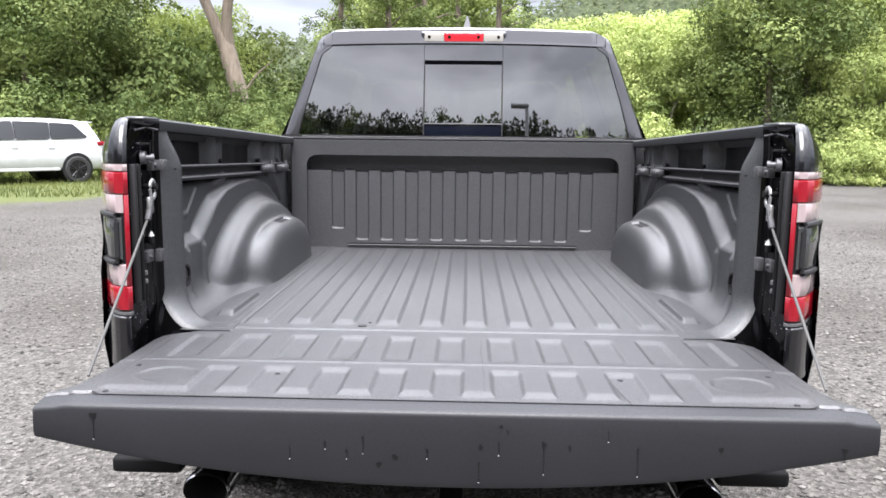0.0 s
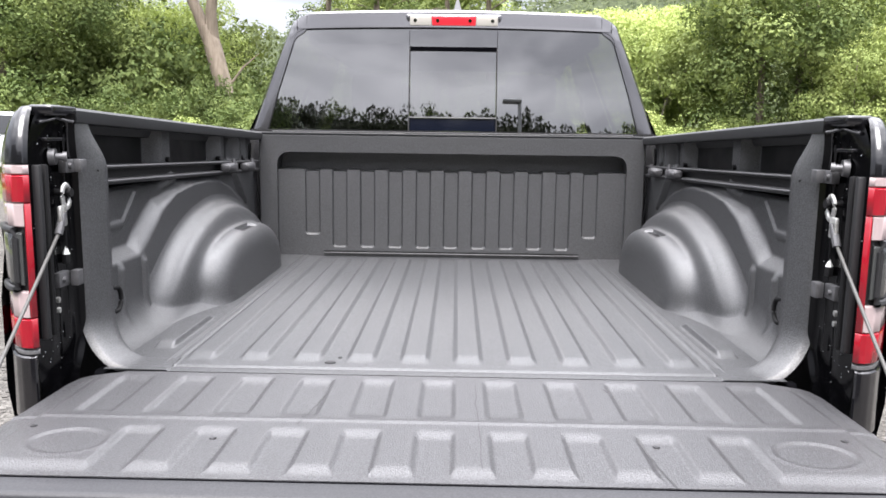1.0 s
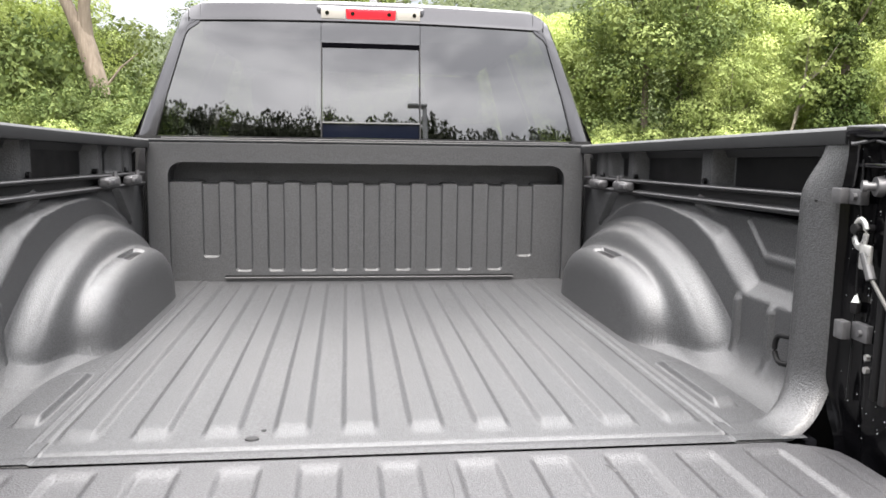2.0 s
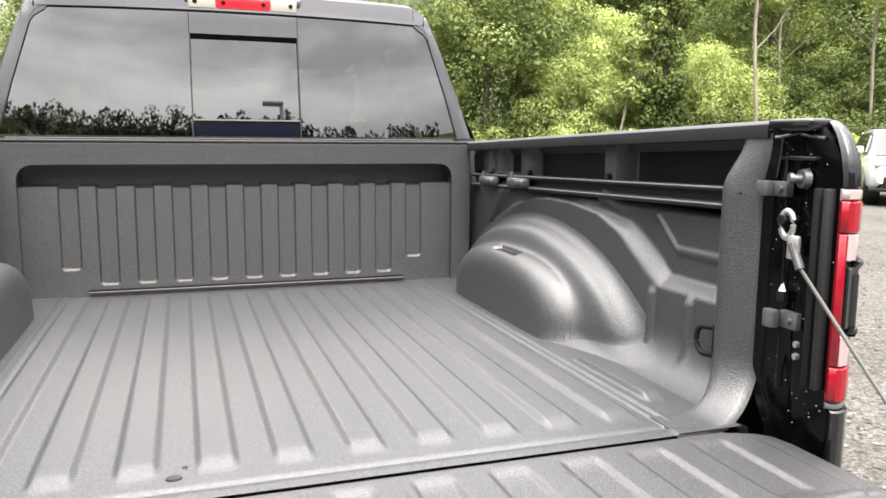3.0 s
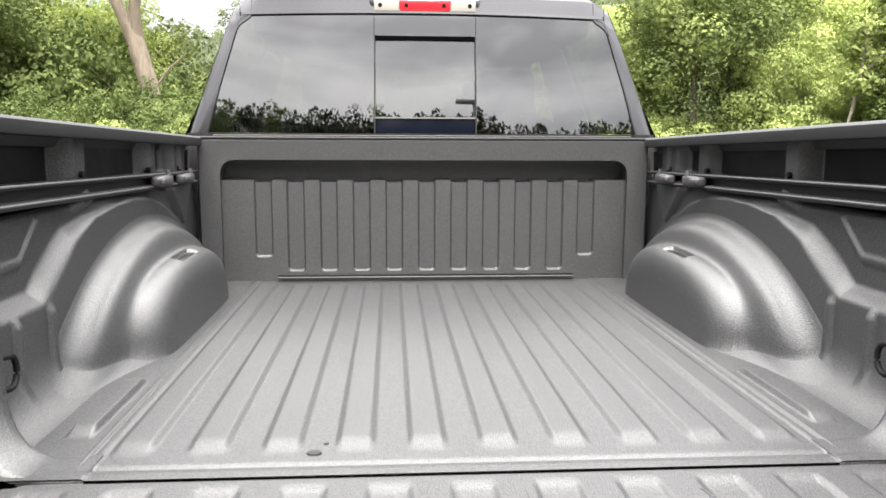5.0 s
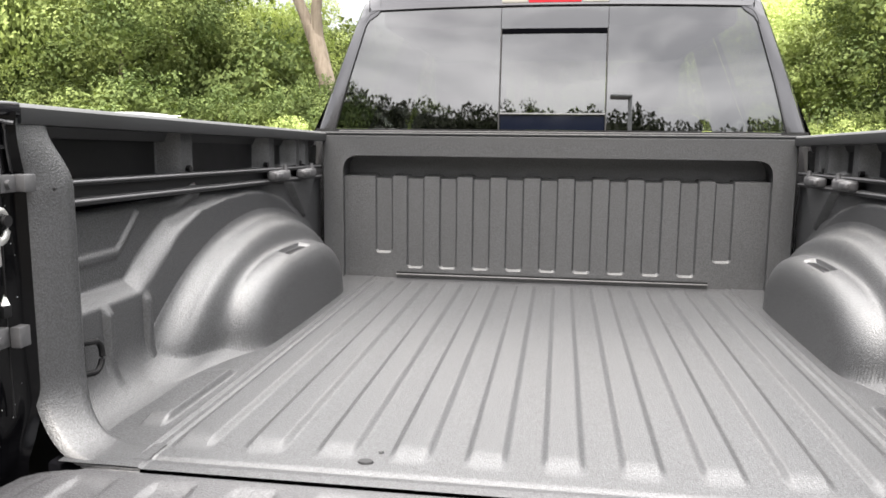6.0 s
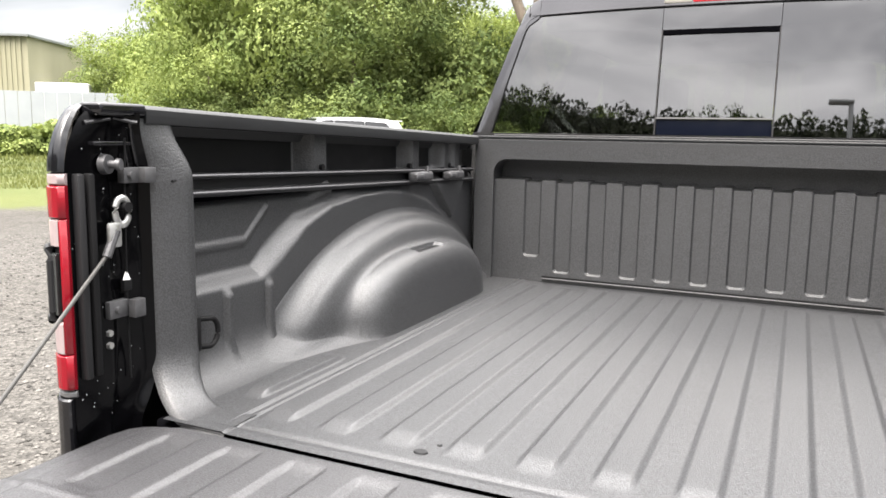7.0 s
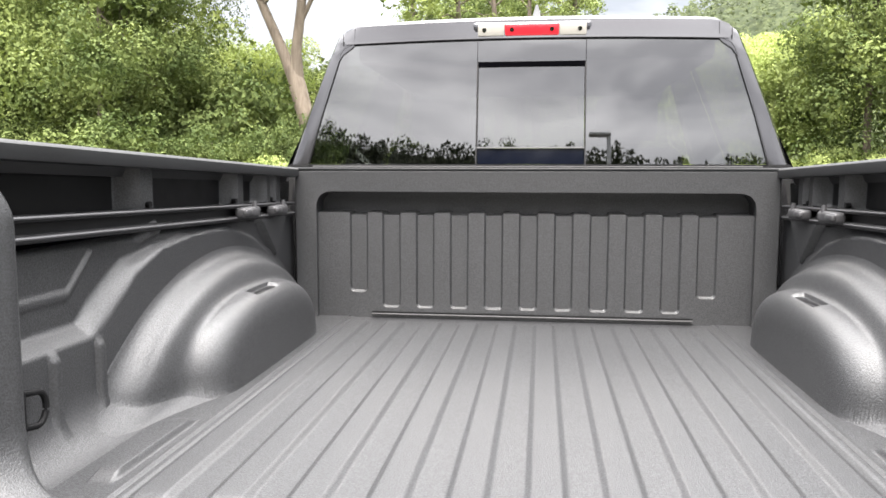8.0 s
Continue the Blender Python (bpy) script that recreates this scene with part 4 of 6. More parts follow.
for k, (x, z, mm, run) in enumerate(MARKS):
    r, run = mm * 0.0007, run * 0.001
    bm = bmesh.new()
    pts = [(r * (1 + 0.35 * math.sin(3 * a + k)) * math.cos(a), r * 1.2 * (1 + 0.3 * math.cos(2 * a + k)) * math.sin(a)) for a in span(0, 5.9, 11)]
    prism(bm, pts, pose(x, -0.6002, z, 90, 0, 0), 0.0006)
    if run:
        prism(bm, [(-0.0009, 0), (0.0009, 0), (0.0012, -0.5 * run), (0.0006, -run), (-0.0006, -run), (-0.0001, -0.5 * run)], pose(x, -0.6003, z, 90, 0, 0), 0.0006)
    part("water_mark", bm, STAIN, tailgate)
    if run > 0.012:
        bm = bmesh.new()
        bmesh.ops.create_icosphere(bm, subdivisions=1, radius=0.0015, matrix=Matrix.Translation((x, -0.6006, z - run)))
        part("water_drop", bm, DROP, tailgate)

# sill, hinges and bumper under the gate
bm = box(bmesh.new(), (-0.80, 0.012, 0.70), (0.80, 0.06, 0.866), 0.006)
part("bed_sill", bm, PAINT, truck)
for s in (-1, 1):
    bm = bmesh.new()
    rod(bm, (s * 0.735, -0.035, 0.835), (s * 0.80, -0.035, 0.835), 0.022, seg=16)
    box(bm, (s * 0.74 - 0.02, -0.06, 0.80), (s * 0.74 + 0.02, 0.02, 0.85), 0.006)
    part("gate_hinge", bm, JAMB, truck, "glossy black tailgate hinge")
bm = bmesh.new()


def bumper_pt(u, k):
    x = 0.97 * u
    y = -0.15 - 0.06 * (1 - u * u)
    dy, z = ((0.14, 0.71), (0.02, 0.725), (0.0, 0.715), (-0.005, 0.67), (0.0, 0.63), (0.03, 0.60), (0.14, 0.60))[k]
    return (x, y + dy + 0.10 * abs(u) ** 8, z)


sheet(span(-1, 1, 41), list(range(7)), bumper_pt, bm)
bumper = part("rear_bumper", bm, PAINT, truck, "black rear bumper below the tailgate", sharp=60)
for s in (-1, 1):
    bm = box(bmesh.new(), (s * 0.745 - 0.10, -0.29, 0.580), (s * 0.745 + 0.075, -0.12, 0.622), 0.012, 3)
    part("bumper_step", bm, RUBBER, bumper, "black rubber corner step")
for s in (-1, 1):
    bm = bmesh.new()
    tip = [(1.0, -0.40), (1.06, -0.396), (1.08, -0.386), (1.06, -0.24), (0.95, -0.05)]
    sheet(span(0, 2 * math.pi, 33), list(range(5)), lambda a, k: (s * 0.572 + 0.052 * tip[k][0] * math.cos(a), tip[k][1], 0.592 + 0.040 * tip[k][0] * math.sin(a)), bm)
    pipe = part("exhaust_tip", bm, CHROME, truck, "dark chrome oval exhaust tip")
    bm = bmesh.new()
    sheet(span(0, 2 * math.pi, 33), [0, 1], lambda a, k: (s * 0.572 + 0.0515 * math.cos(a), (-0.399, -0.05)[k], 0.592 + 0.0395 * math.sin(a)), bm)
    part("pipe_inside", bm, SOOT, pipe)
bm = box(bmesh.new(), (-0.03, -0.37, 0.50), (0.03, -0.1, 0.56), 0.006)
part("tow_receiver", bm, TRIM, truck)
bm = bmesh.new()
box(bm, (-0.75, 0.06, 0.55), (0.75, 5.2, 0.84), 0.03)
part("underbody", bm, TRIM, truck)

# ---- cab ----
# rear wall leans forward; t runs from its foot (0) to the roof's edge (1)
def rear_y(z, x=0.0):
    return 1.793 + x * x / 20 + 0.160 * max(0.0, z - 1.41) + 0.04 * max(0.0, z - 1.86) ** 1.5


def cab_half(z):
    return along(((0.5, 0.95), (1.15, 0.985), (1.36, 0.935), (1.41, 0.912), (1.60, 0.850), (1.80, 0.775), (1.90, 0.735), (1.94, 0.705)), z)


def win_half(z):
    return along(((1.42, 0.828), (1.60, 0.782), (1.80, 0.722), (1.86, 0.700)), z)


bm = bmesh.new()
WB, WT = 1.426, 1.868
for s in (-1, 1):
    zs = span(1.36, 1.925, 26)

    def pillar(z, k):
        inner = win_half(min(max(z, WB), WT))
        if z > WT - 0.05:
            inner -= 0.05 * ((z - WT + 0.05) / 0.05) ** 2 if z < WT else 0.05
        outer_ = cab_half(z)
        x, dy = ((inner, 0.012), (inner + 0.002, 0.0), (inner + 0.4 * (outer_ - inner), 0.0), (inner + 0.75 * (outer_ - inner), 0.003), (outer_ - 0.012, 0.012), (outer_, 0.034), (outer_ + 0.004, 0.22))[k]
        return (s * x, rear_y(z, x) + dy + 0.03 * ease(1.900, 1.930, z) ** 2, z)

    sheet(zs, list(range(7)), pillar, bm)
# header over the window, crowned
def header(u, k):
    c = 1 - u * u
    z = (WT - 0.002 + 0.010 * c, WT + 0.004 + 0.010 * c, 1.885 + 0.011 * c, 1.934 + 0.012 * c, 1.9425 + 0.013 * c, 1.945 + 0.014 * c, 1.946 + 0.014 * c, 1.947 + 0.014 * c)[k]
    y = (rear_y(1.86) + 0.012, rear_y(1.86), rear_y(1.88), rear_y(1.93), rear_y(1.942), rear_y(1.944) + 0.003, rear_y(1.94) + 0.030, 2.05)[k]
    half = (0.690, 0.692, 0.704, 0.700, 0.695, 0.691, 0.690, 0.69)[k]
    wrap = ease(0.90, 1.0, abs(u)) ** 2
    y -= 0.0015
    if k >= 3:
        z -= 0.020 * wrap
    return (half * u, y + (half * u) ** 2 / 20, z)


sheet(span(-1, 1, 61), list(range(8)), header, bm)
# sill below the window and cab back
sheet(span(-1, 1, 21), [0, 1, 2], lambda u, k: ((0.905, 0.905, 0.95)[k] * u, rear_y(1.41, 0.9 * u) - 0.002, (WB - 0.001, 1.38, 0.6)[k]), bm)
cab = part("cab", bm, CAB_PAINT, truck, "black cab with a sliding rear window", sharp=45)
# roof
bm = bmesh.new()


def roof_pt(u, y):
    z = 1.947 + 0.014 * (1 - u * u) + 0.012 * math.sin(math.pi * min(1, max(0, (y - 2.05) / 1.5))) - 0.30 * max(0, (y - 3.25)) ** 1.4
    half = 0.70 + 0.02 * ease(2.05, 2.6, y)
    return (half * u, y, z - 0.020 * ease(0.86, 1.0, abs(u)) ** 2 - 0.03 * abs(u) ** 16)


sheet(span(-1, 1, 31), span(2.05, 3.75, 16), roof_pt, bm)
part("roof", bm, CAB_PAINT, cab)
for s in (-1, 1):
    bm = bmesh.new()
    box(bm, (s * 0.55 - 0.03, 2.12, 1.955), (s * 0.55 + 0.03, 3.3, 1.975), 0.008)
    part("roof_ridge", bm, CAB_PAINT, cab)
# aerial fin
bm = bmesh.new()
fin = [(-0.10, 0.0), (-0.085, 0.055), (-0.07, 0.088), (-0.05, 0.095), (-0.02, 0.07), (0.04, 0.03), (0.10, 0.0)]
prism(bm, fin, Matrix.Translation((0.030, 2.10, 1.960)) @ Matrix(((0, 0, 1, 0), (-1, 0, 0, 0), (0, 1, 0, 0), (0, 0, 0, 1))), -0.03)
for v in bm.verts:
    v.co.x = 0.015 + (v.co.x - 0.015) * (1.5 - 1.2 * min(1, (v.co.z - 1.960) / 0.095))
part("aerial_fin", bm, TRIM, cab, "small dark shark-fin aerial")
# vertical seams by the header
for s in (-1, 1):
    for x, z0, z1 in ((0.660, 1.874, 1.930), (0.7045, 1.868, 1.912)):
        bm = bmesh.new()
        tube(bm, [(s * x, rear_y(z, x) - 0.0012, z) for z in span(z0, z1, 5)], 0.0016, 5)
        part("body_seam", bm, RUBBER, cab)

# rear glass: fixed side panes, header pane, slider and lower pane
def pane(name, outline, material, dy=0.006, label="", thick=0.004):
    bm = bmesh.new()
    lo = [bm.verts.new((x, rear_y(z, x) + dy, z)) for x, z in outline]
    hi = [bm.verts.new((x, rear_y(z, x) + dy + thick, z)) for x, z in outline]
    bm.faces.new(lo)
    bm.faces.new(hi)
    for i in range(len(lo)):
        j = (i + 1) % len(lo)
        bm.faces.new((lo[i], lo[j], hi[j], hi[i]))
    ob = part(name, bm, material, cab, label, smooth=False)
    return ob


SL = 0.195
top = lambda x: WT + 0.010 * (1 - (x / 0.70) ** 2) - 0.001
CROWN_EDGE = ((0.0, WT + 0.009), (0.35, top(0.35)), (0.5, top(0.5)), (0.668, WT), (0.697, 1.852), (0.711, 1.832), (win_half(1.8), 1.8), (win_half(1.7), 1.7), (win_half(1.6), 1.6), (win_half(1.5), 1.5), (win_half(WB), WB + 0.001))


def bowed_pane(name, xs, z0, z1, dy, label=""):
    """A gently bowed pane of tinted glass between two heights, front and back face."""
    bm = bmesh.new()
    for face in (0, 1):
        sheet(xs, span(0, 1, 9), lambda x, v: (x, rear_y(z0 + v * (z1(x) - z0), x) + dy + 0.004 * face, z0 + v * (z1(x) - z0)), bm)
    count = len(bm.faces) // 2
    ob = part(name, bm, PRIVACY, cab, label)
    for f in ob.data.polygons:
        if f.normal.y > 0:
            f.flip()
    ob.data.materials.append(PANE_BACK)
    for i, f in enumerate(ob.data.polygons):
        f.material_index = 0 if i < count else 1
    return ob


for s in (-1, 1):
    xs = [s * x for x in span(SL + 0.002, 0.66, 16) + [0.668, 0.68, 0.69, 0.697, 0.704, 0.711, win_half(1.8), 0.737, win_half(1.7), 0.767, win_half(1.6), win_half(1.5), 0.82, win_half(WB)]]
    bowed_pane("side_pane", xs, WB, lambda x: along(CROWN_EDGE, abs(x)), 0.006, "tinted fixed rear pane")
bowed_pane("header_pane", span(-SL, SL, 13), 1.797, lambda x: top(x), 0.0062)
bowed_pane("slider_pane", span(-SL + 0.004, SL - 0.004, 13), 1.488, lambda x: 1.782, 0.012, "tinted sliding middle pane")
pane("lower_pane", [(-SL + 0.004, WB), (SL - 0.004, WB), (SL - 0.004, 1.482), (-SL + 0.004, 1.482)], LOW_GLASS, 0.010)
pane("slider_gap", [(-SL, 1.780), (SL, 1.780), (SL, 1.797), (-SL, 1.797)], SLOT, 0.004, thick=0.012)
pane("slider_lip", [(-SL + 0.002, 1.483), (SL - 0.002, 1.483), (SL - 0.002, 1.488), (-SL + 0.002, 1.488)], BRIGHT, 0.003, thick=0.012)
for s in (-1, 1):
    pane("slider_edge", [(s * SL - 0.0022, WB), (s * SL + 0.0022, WB), (s * SL + 0.0022, 1.795), (s * SL - 0.0022, 1.795)], TRIM, 0.003, thick=0.012)
# black seal round the glass and pale strip at its foot
bm = bmesh.new()
loop_ = [(win_half(z) + 0.003, z) for z in (WB, 1.5, 1.6, 1.7, 1.8)] + [(0.715, 1.836), (0.701, 1.856), (0.670, WT + 0.003), (0.5, top(0.5) + 0.003), (0.25, top(0.25) + 0.003), (0, top(0) + 0.003)]
loop_ = loop_ + [(-x, z) for x, z in reversed(loop_[:-1])]
tube(bm, [(x, rear_y(z, x) + 0.004, z) for x, z in loop_], 0.0045, 6)
part("window_seal", bm, RUBBER, cab)
bm = box(bmesh.new(), (-0.80, 1.786, 1.4145), (0.80, 1.797, 1.4195), 0.001)
part("foot_strip", bm, BRIGHT, cab, "pale strip under the rear window")
bm = box(bmesh.new(), (-0.82, 1.788, 1.4205), (0.82, 1.800, 1.4245), 0.001)
part("foot_seal", bm, RUBBER, cab)

# high brake lamp
hl = part("high_brake_lamp", box(bmesh.new(), (-0.218, rear_y(1.90) - 0.001, 1.878), (0.218, rear_y(1.9) + 0.06, 1.944), 0.014, 3), CAB_PAINT, cab, "wide high brake lamp above the window")
for nm, x0, x1, mt, lb in (("clear_lens", -0.196, -0.0985, PALE, "clear lens"), ("red_lens", -0.098, 0.098, BRAKE, "red lens"), ("clear_lens", 0.0985, 0.196, PALE, "clear lens")):
    bm = box(bmesh.new(), (x0, rear_y(1.9) - 0.008, 1.886), (x1, rear_y(1.9) + 0.03, 1.934), 0.007, 3)
    lens_ob = part(nm, bm, mt, cab, lb)
for x in (-0.172, -0.072, 0.072, 0.172):
    bm = rod(bmesh.new(), (x, rear_y(1.9) - 0.0095, 1.911), (x, rear_y(1.9), 1.911), 0.008, seg=10)
    part("lamp_screw", bm, CHROME, cab)

# cab sides, windscreen, bonnet
for s in (-1, 1):
    bm = bmesh.new()
    sheet([1.775, 1.80, 2.6, 3.4, 4.0], [0, 1, 2, 3, 4], lambda y, k: (s * (0.93, 0.965, 0.985, 0.97, 0.93)[k], y, (1.41, 1.30, 1.10, 0.8, 0.48)[k]), bm)
    for y0, y1 in ((1.86, 2.02), (2.72, 2.82), (3.62, 3.72)):
        sheet([0, 1], [0, 1], lambda a, b: (s * (0.925 if b == 0 else 0.712), (y0, y1)[a] + (0.0 if b == 0 else (0.12 if y0 < 2 else (-0.35 if y0 > 3 else 0))), 1.41 if b == 0 else 1.925), bm)
    part("cab_side", bm, CAB_PAINT, cab)
for s in (-1, 1):
    bm = bmesh.new()
    sheet([2.02, 2.72], [0, 1], lambda y, b: (s * (0.92 if b == 0 else 0.71), y + (0.08 if (b and y < 2.1) else 0), 1.415 if b == 0 else 1.92), bm)
    sheet([2.82, 3.62], [0, 1], lambda y, b: (s * (0.92 if b == 0 else 0.71), y - (0.35 if (b and y > 3) else 0), 1.415 if b == 0 else 1.92), bm)
    part("side_window", bm, LIGHT_GLASS, cab)
bm = sheet(span(-1, 1, 9), [0, 1], lambda u, b: ((0.86 if b == 0 else 0.69) * u, (4.05 if b == 0 else 3.42) + 0.08 * (1 - u * u), 1.32 if b == 0 else 1.93))
part("windscreen", bm, LIGHT_GLASS, cab)
bm = box(bmesh.new(), (-0.93, 4.0, 0.85), (0.93, 5.25, 1.32), 0.09, 4)
part("bonnet", bm, PAINT, truck, "glossy black bonnet")
# seats seen dimly through the glass
for x in (-0.40, 0.40):
    for y in (2.45, 3.25):
        bm = box(bmesh.new(), (x - 0.24, y - 0.10, 0.95), (x + 0.24, y + 0.06, 1.50), 0.06, 3)
        box(bm, (x - 0.13, y - 0.08, 1.53), (x + 0.13, y + 0.02, 1.72), 0.04, 3)
        box(bm, (x - 0.05, y - 0.04, 1.45), (x + 0.05, y, 1.56), 0.01)
        part("seat", bm, INTERIOR, cab, "dark cloth seat with headrest")
bm = box(bmesh.new(), (-0.9, 1.80, 0.60), (0.9, 4.0, 0.66))
part("cab_floor", bm, INTERIOR, cab)
# deep block under the roof, added to shut out sky through the windscreen
bm = box(bmesh.new(), (-0.67, 1.98, 1.815), (0.67, 3.45, 1.93), 0.02)
part("headliner", bm, INTERIOR, cab)
bm = box(bmesh.new(), (-0.85, 3.7, 1.0), (0.85, 4.0, 1.28), 0.05, 3)
part("dashboard", bm, INTERIOR, cab)


def wheel_parts(parent, x, y, r, w, s):
    """A tyre with a spoked rim, axle along x."""
    bm = bmesh.new()
    prof = [(-0.5, 0.68), (-0.5, 0.90), (-0.42, 0.97), (-0.25, 1.0), (0.25, 1.0), (0.42, 0.97), (0.5, 0.90), (0.5, 0.68)]
    sheet(span(0, 2 * math.pi, 37), list(range(8)), lambda a, k: (x + prof[k][0] * w, y + r * prof[k][1] * math.cos(a), r + r * prof[k][1] * math.sin(a)), bm)
    wheel = part("wheel", bm, TYRE, parent, "black tyre on a dark spoked rim")
    bm = bmesh.new()
    sheet(span(0, 2 * math.pi, 37), [0, 1, 2, 3], lambda a, k: (x + s * w * (0.5, 0.46, 0.2, 0.2)[k], y + r * (0.69, 0.66, 0.6, 0.0)[k] * math.cos(a), r + r * (0.69, 0.66, 0.6, 0.0)[k] * math.sin(a)), bm)
    for k in range(5):
        a = 2 * math.pi * k / 5 + 0.3
        for da in (-0.16, 0.16):
            rod(bm, (x + s * w * 0.42, y, r), (x + s * w * 0.46, y + r * 0.66 * math.cos(a + da), r + r * 0.66 * math.sin(a + da)), 0.028, 0.02, 6)
    rod(bm, (x + s * w * 0.3, y, r), (x + s * w * 0.47, y, r), 0.07, 0.05, 14)
    part("rim", bm, RIM, wheel)
    return wheel


for s in (-1, 1):
    for y in (1.06, 4.72):
        wheel_parts(truck, s * 0.84, y, 0.405, 0.27, s)


# ---- white estate cars parked in the yard ----
def suv(name, label, at, turn):
    car = thing(name, label, "car", at, "parked cars", turn=turn)
    # nose towards +y; half-widths and heights along the length
    st = [(-2.38, 0.52, 0.98, 0.80), (-2.32, 0.42, 1.04, 0.86), (-2.15, 0.38, 1.09, 0.92), (-1.6, 0.36, 1.12, 0.955), (-0.6, 0.36, 1.11, 0.965), (0.6, 0.36, 1.10, 0.965), (1.2, 0.36, 1.09, 0.955), (1.75, 0.38, 1.08, 0.93), (2.15, 0.40, 1.05, 0.88), (2.34, 0.44, 1.01, 0.82), (2.42, 0.52, 0.93, 0.74)]
    bm = bmesh.new()

    def hull(i, k):
        y, z0, z1, h = st[i]
        f = ((-0.9, 0.0), (-1.0, 0.12), (-1.0, 0.55), (-0.985, 0.80), (-0.93, 1.0), (0, 1.03), (0.93, 1.0), (0.985, 0.80), (1.0, 0.55), (1.0, 0.12), (0.9, 0.0))[k]
        return (h * f[0], y, z0 + (z1 - z0) * f[1])

    sheet(list(range(len(st))), list(range(11)), hull, bm)
    for i in (0, len(st) - 1):
        bm.faces.new([bm.verts.new(hull(i, k)) for k in range(11)])
    part("body", bm, WHITE_CAR, car, "white painted body", sharp=50)
    bm = bmesh.new()
    gh = [(-2.26, 1.08, 0.84, 1.09), (-2.16, 1.30, 0.78, 1.36), (-1.98, 1.60, 0.70, 1.66), (-1.95, 1.68, 0.665, 1.71), (-1.5, 1.72, 0.66, 1.75), (-0.4, 1.76, 0.66, 1.775), (0.35, 1.74, 0.65, 1.76), (0.62, 1.66, 0.66, 1.69), (1.05, 1.38, 0.72, 1.41), (1.52, 1.08, 0.82, 1.11)]

    def house(i, k):
        y, z, h, zc = gh[i]
        lowh = 0.90
        f = ((-lowh, 1.0), (-(h + 0.03), z - 0.07), (-h, z), (0, zc), (h, z), (h + 0.03, z - 0.07), (lowh, 1.0))[k]
        return (f[0], y, max(f[1], 1.0))

    sheet(list(range(len(gh))), list(range(7)), house, bm)
    part("cabin", bm, WHITE_CAR, car, sharp=50)
    for s in (-1, 1):
        for outl in ([(-1.84, 1.26), (-0.80, 1.22), (-0.84, 1.655), (-1.50, 1.62)], [(-0.77, 1.22), (0.13, 1.20), (0.13, 1.67), (-0.81, 1.655)], [(0.16, 1.20), (1.16, 1.19), (0.62, 1.60), (0.40, 1.66), (0.16, 1.67)]):
            bm = bmesh.new()
            pts = rounded(outl, 0.035, 3)
            lean = lambda z: 0.925 - 0.36 * max(0, z - 1.08)
            lo = [bm.verts.new((s * (lean(z) + 0.012), y, z)) for y, z in pts]
            hi = [bm.verts.new((s * (lean(z) - 0.03), y, z)) for y, z in pts]
            bm.faces.new(lo)
            for i in range(len(lo)):
                j = (i + 1) % len(lo)
                bm.faces.new((lo[i], lo[j], hi[j], hi[i]))
            part("side_glass", bm, DARK_GLASS, car, "dark tinted side window", smooth=False)
        bm = box(bmesh.new(), (s * 0.99 - 0.09, 0.86, 1.18), (s * 0.99 + 0.09, 0.99, 1.34), 0.03, 3)
        part("door_mirror", bm, WHITE_CAR, car)
        for y in (-0.86, 0.12):
            bm = box(bmesh.new(), (s * 0.955, y, 0.965), (s * 0.985, y + 0.2, 0.99), 0.008)
            part("door_handle", bm, WHITE_CAR, car)
        bm = box(bmesh.new(), (s * 0.78 - 0.13, -2.36, 1.02), (s * 0.78 + 0.13, -2.10, 1.15), 0.03, 3)
        part("rear_lamp", bm, RED, car, "red rear lamp")
        bm = box(bmesh.new(), (s * 0.62 - 0.19, 2.16, 0.88), (s * 0.62 + 0.19, 2.42, 0.965), 0.02, 3)
        part("headlamp", bm, CLEAR, car, "clear headlamp")
        for y in (-1.45, 1.48):
            bm = rod(bmesh.new(), (s * 0.60, y, 0.40), (s * 0.966, y, 0.40), 0.435, seg=40)
            part("wheel_arch", bm, TRIM, car, "black wheel arch")
        box_b = box(bmesh.new(), (s * 0.955 - 0.02, -0.95, 0.36), (s * 0.955 + 0.02, 0.98, 0.44), 0.015)
        part("sill", box_b, WHITE_CAR, car)
        for y in (-1.45, 1.48):
            wheel_parts(car, s * 0.865, y, 0.375, 0.25, s)
    bm = bmesh.new()
    for k in range(7):
        box(bm, (-0.42 + 0.122 * k, 2.30, 0.83), (-0.42 + 0.122 * k + 0.095, 2.455, 0.97), 0.02)
    part("grille", bm, TRIM, car, "black slotted grille")
    bm = box(bmesh.new(), (-0.68, -2.10, 1.665), (0.68, -1.88, 1.70), 0.015)
    part("roof_spoiler", bm, WHITE_CAR, car)
    bm = box(bmesh.new(), (-0.88, 2.20, 0.34), (0.88, 2.40, 0.43), 0.03)
    part("bumper_foot", bm, TRIM, car, "black lower bumper strip")
    bm = box(bmesh.new(), (-0.62, 2.28, 0.50), (0.62, 2.45, 0.68), 0.03)
    part("lower_grille", bm, TRIM, car)
    bm = sheet(span(-0.62, 0.62, 7), [0, 1, 2], lambda x, k: (x * (1.18, 1.08, 0.98)[k], (1.50, 1.05, 0.60)[k], (1.115, 1.40, 1.685)[k] + 0.02 * (1 - (x / 0.62) ** 2) + 0.012))
    part("windscreen", bm, DARK_GLASS, car)
    bm = sheet(span(-0.6, 0.6, 5), [0, 1], lambda x, k: (x * (1 if k else 1.15), (-2.25, -2.04)[k] - 0.012, (1.16, 1.56)[k] + 0.012))
    part("rear_window", bm, DARK_GLASS, car)
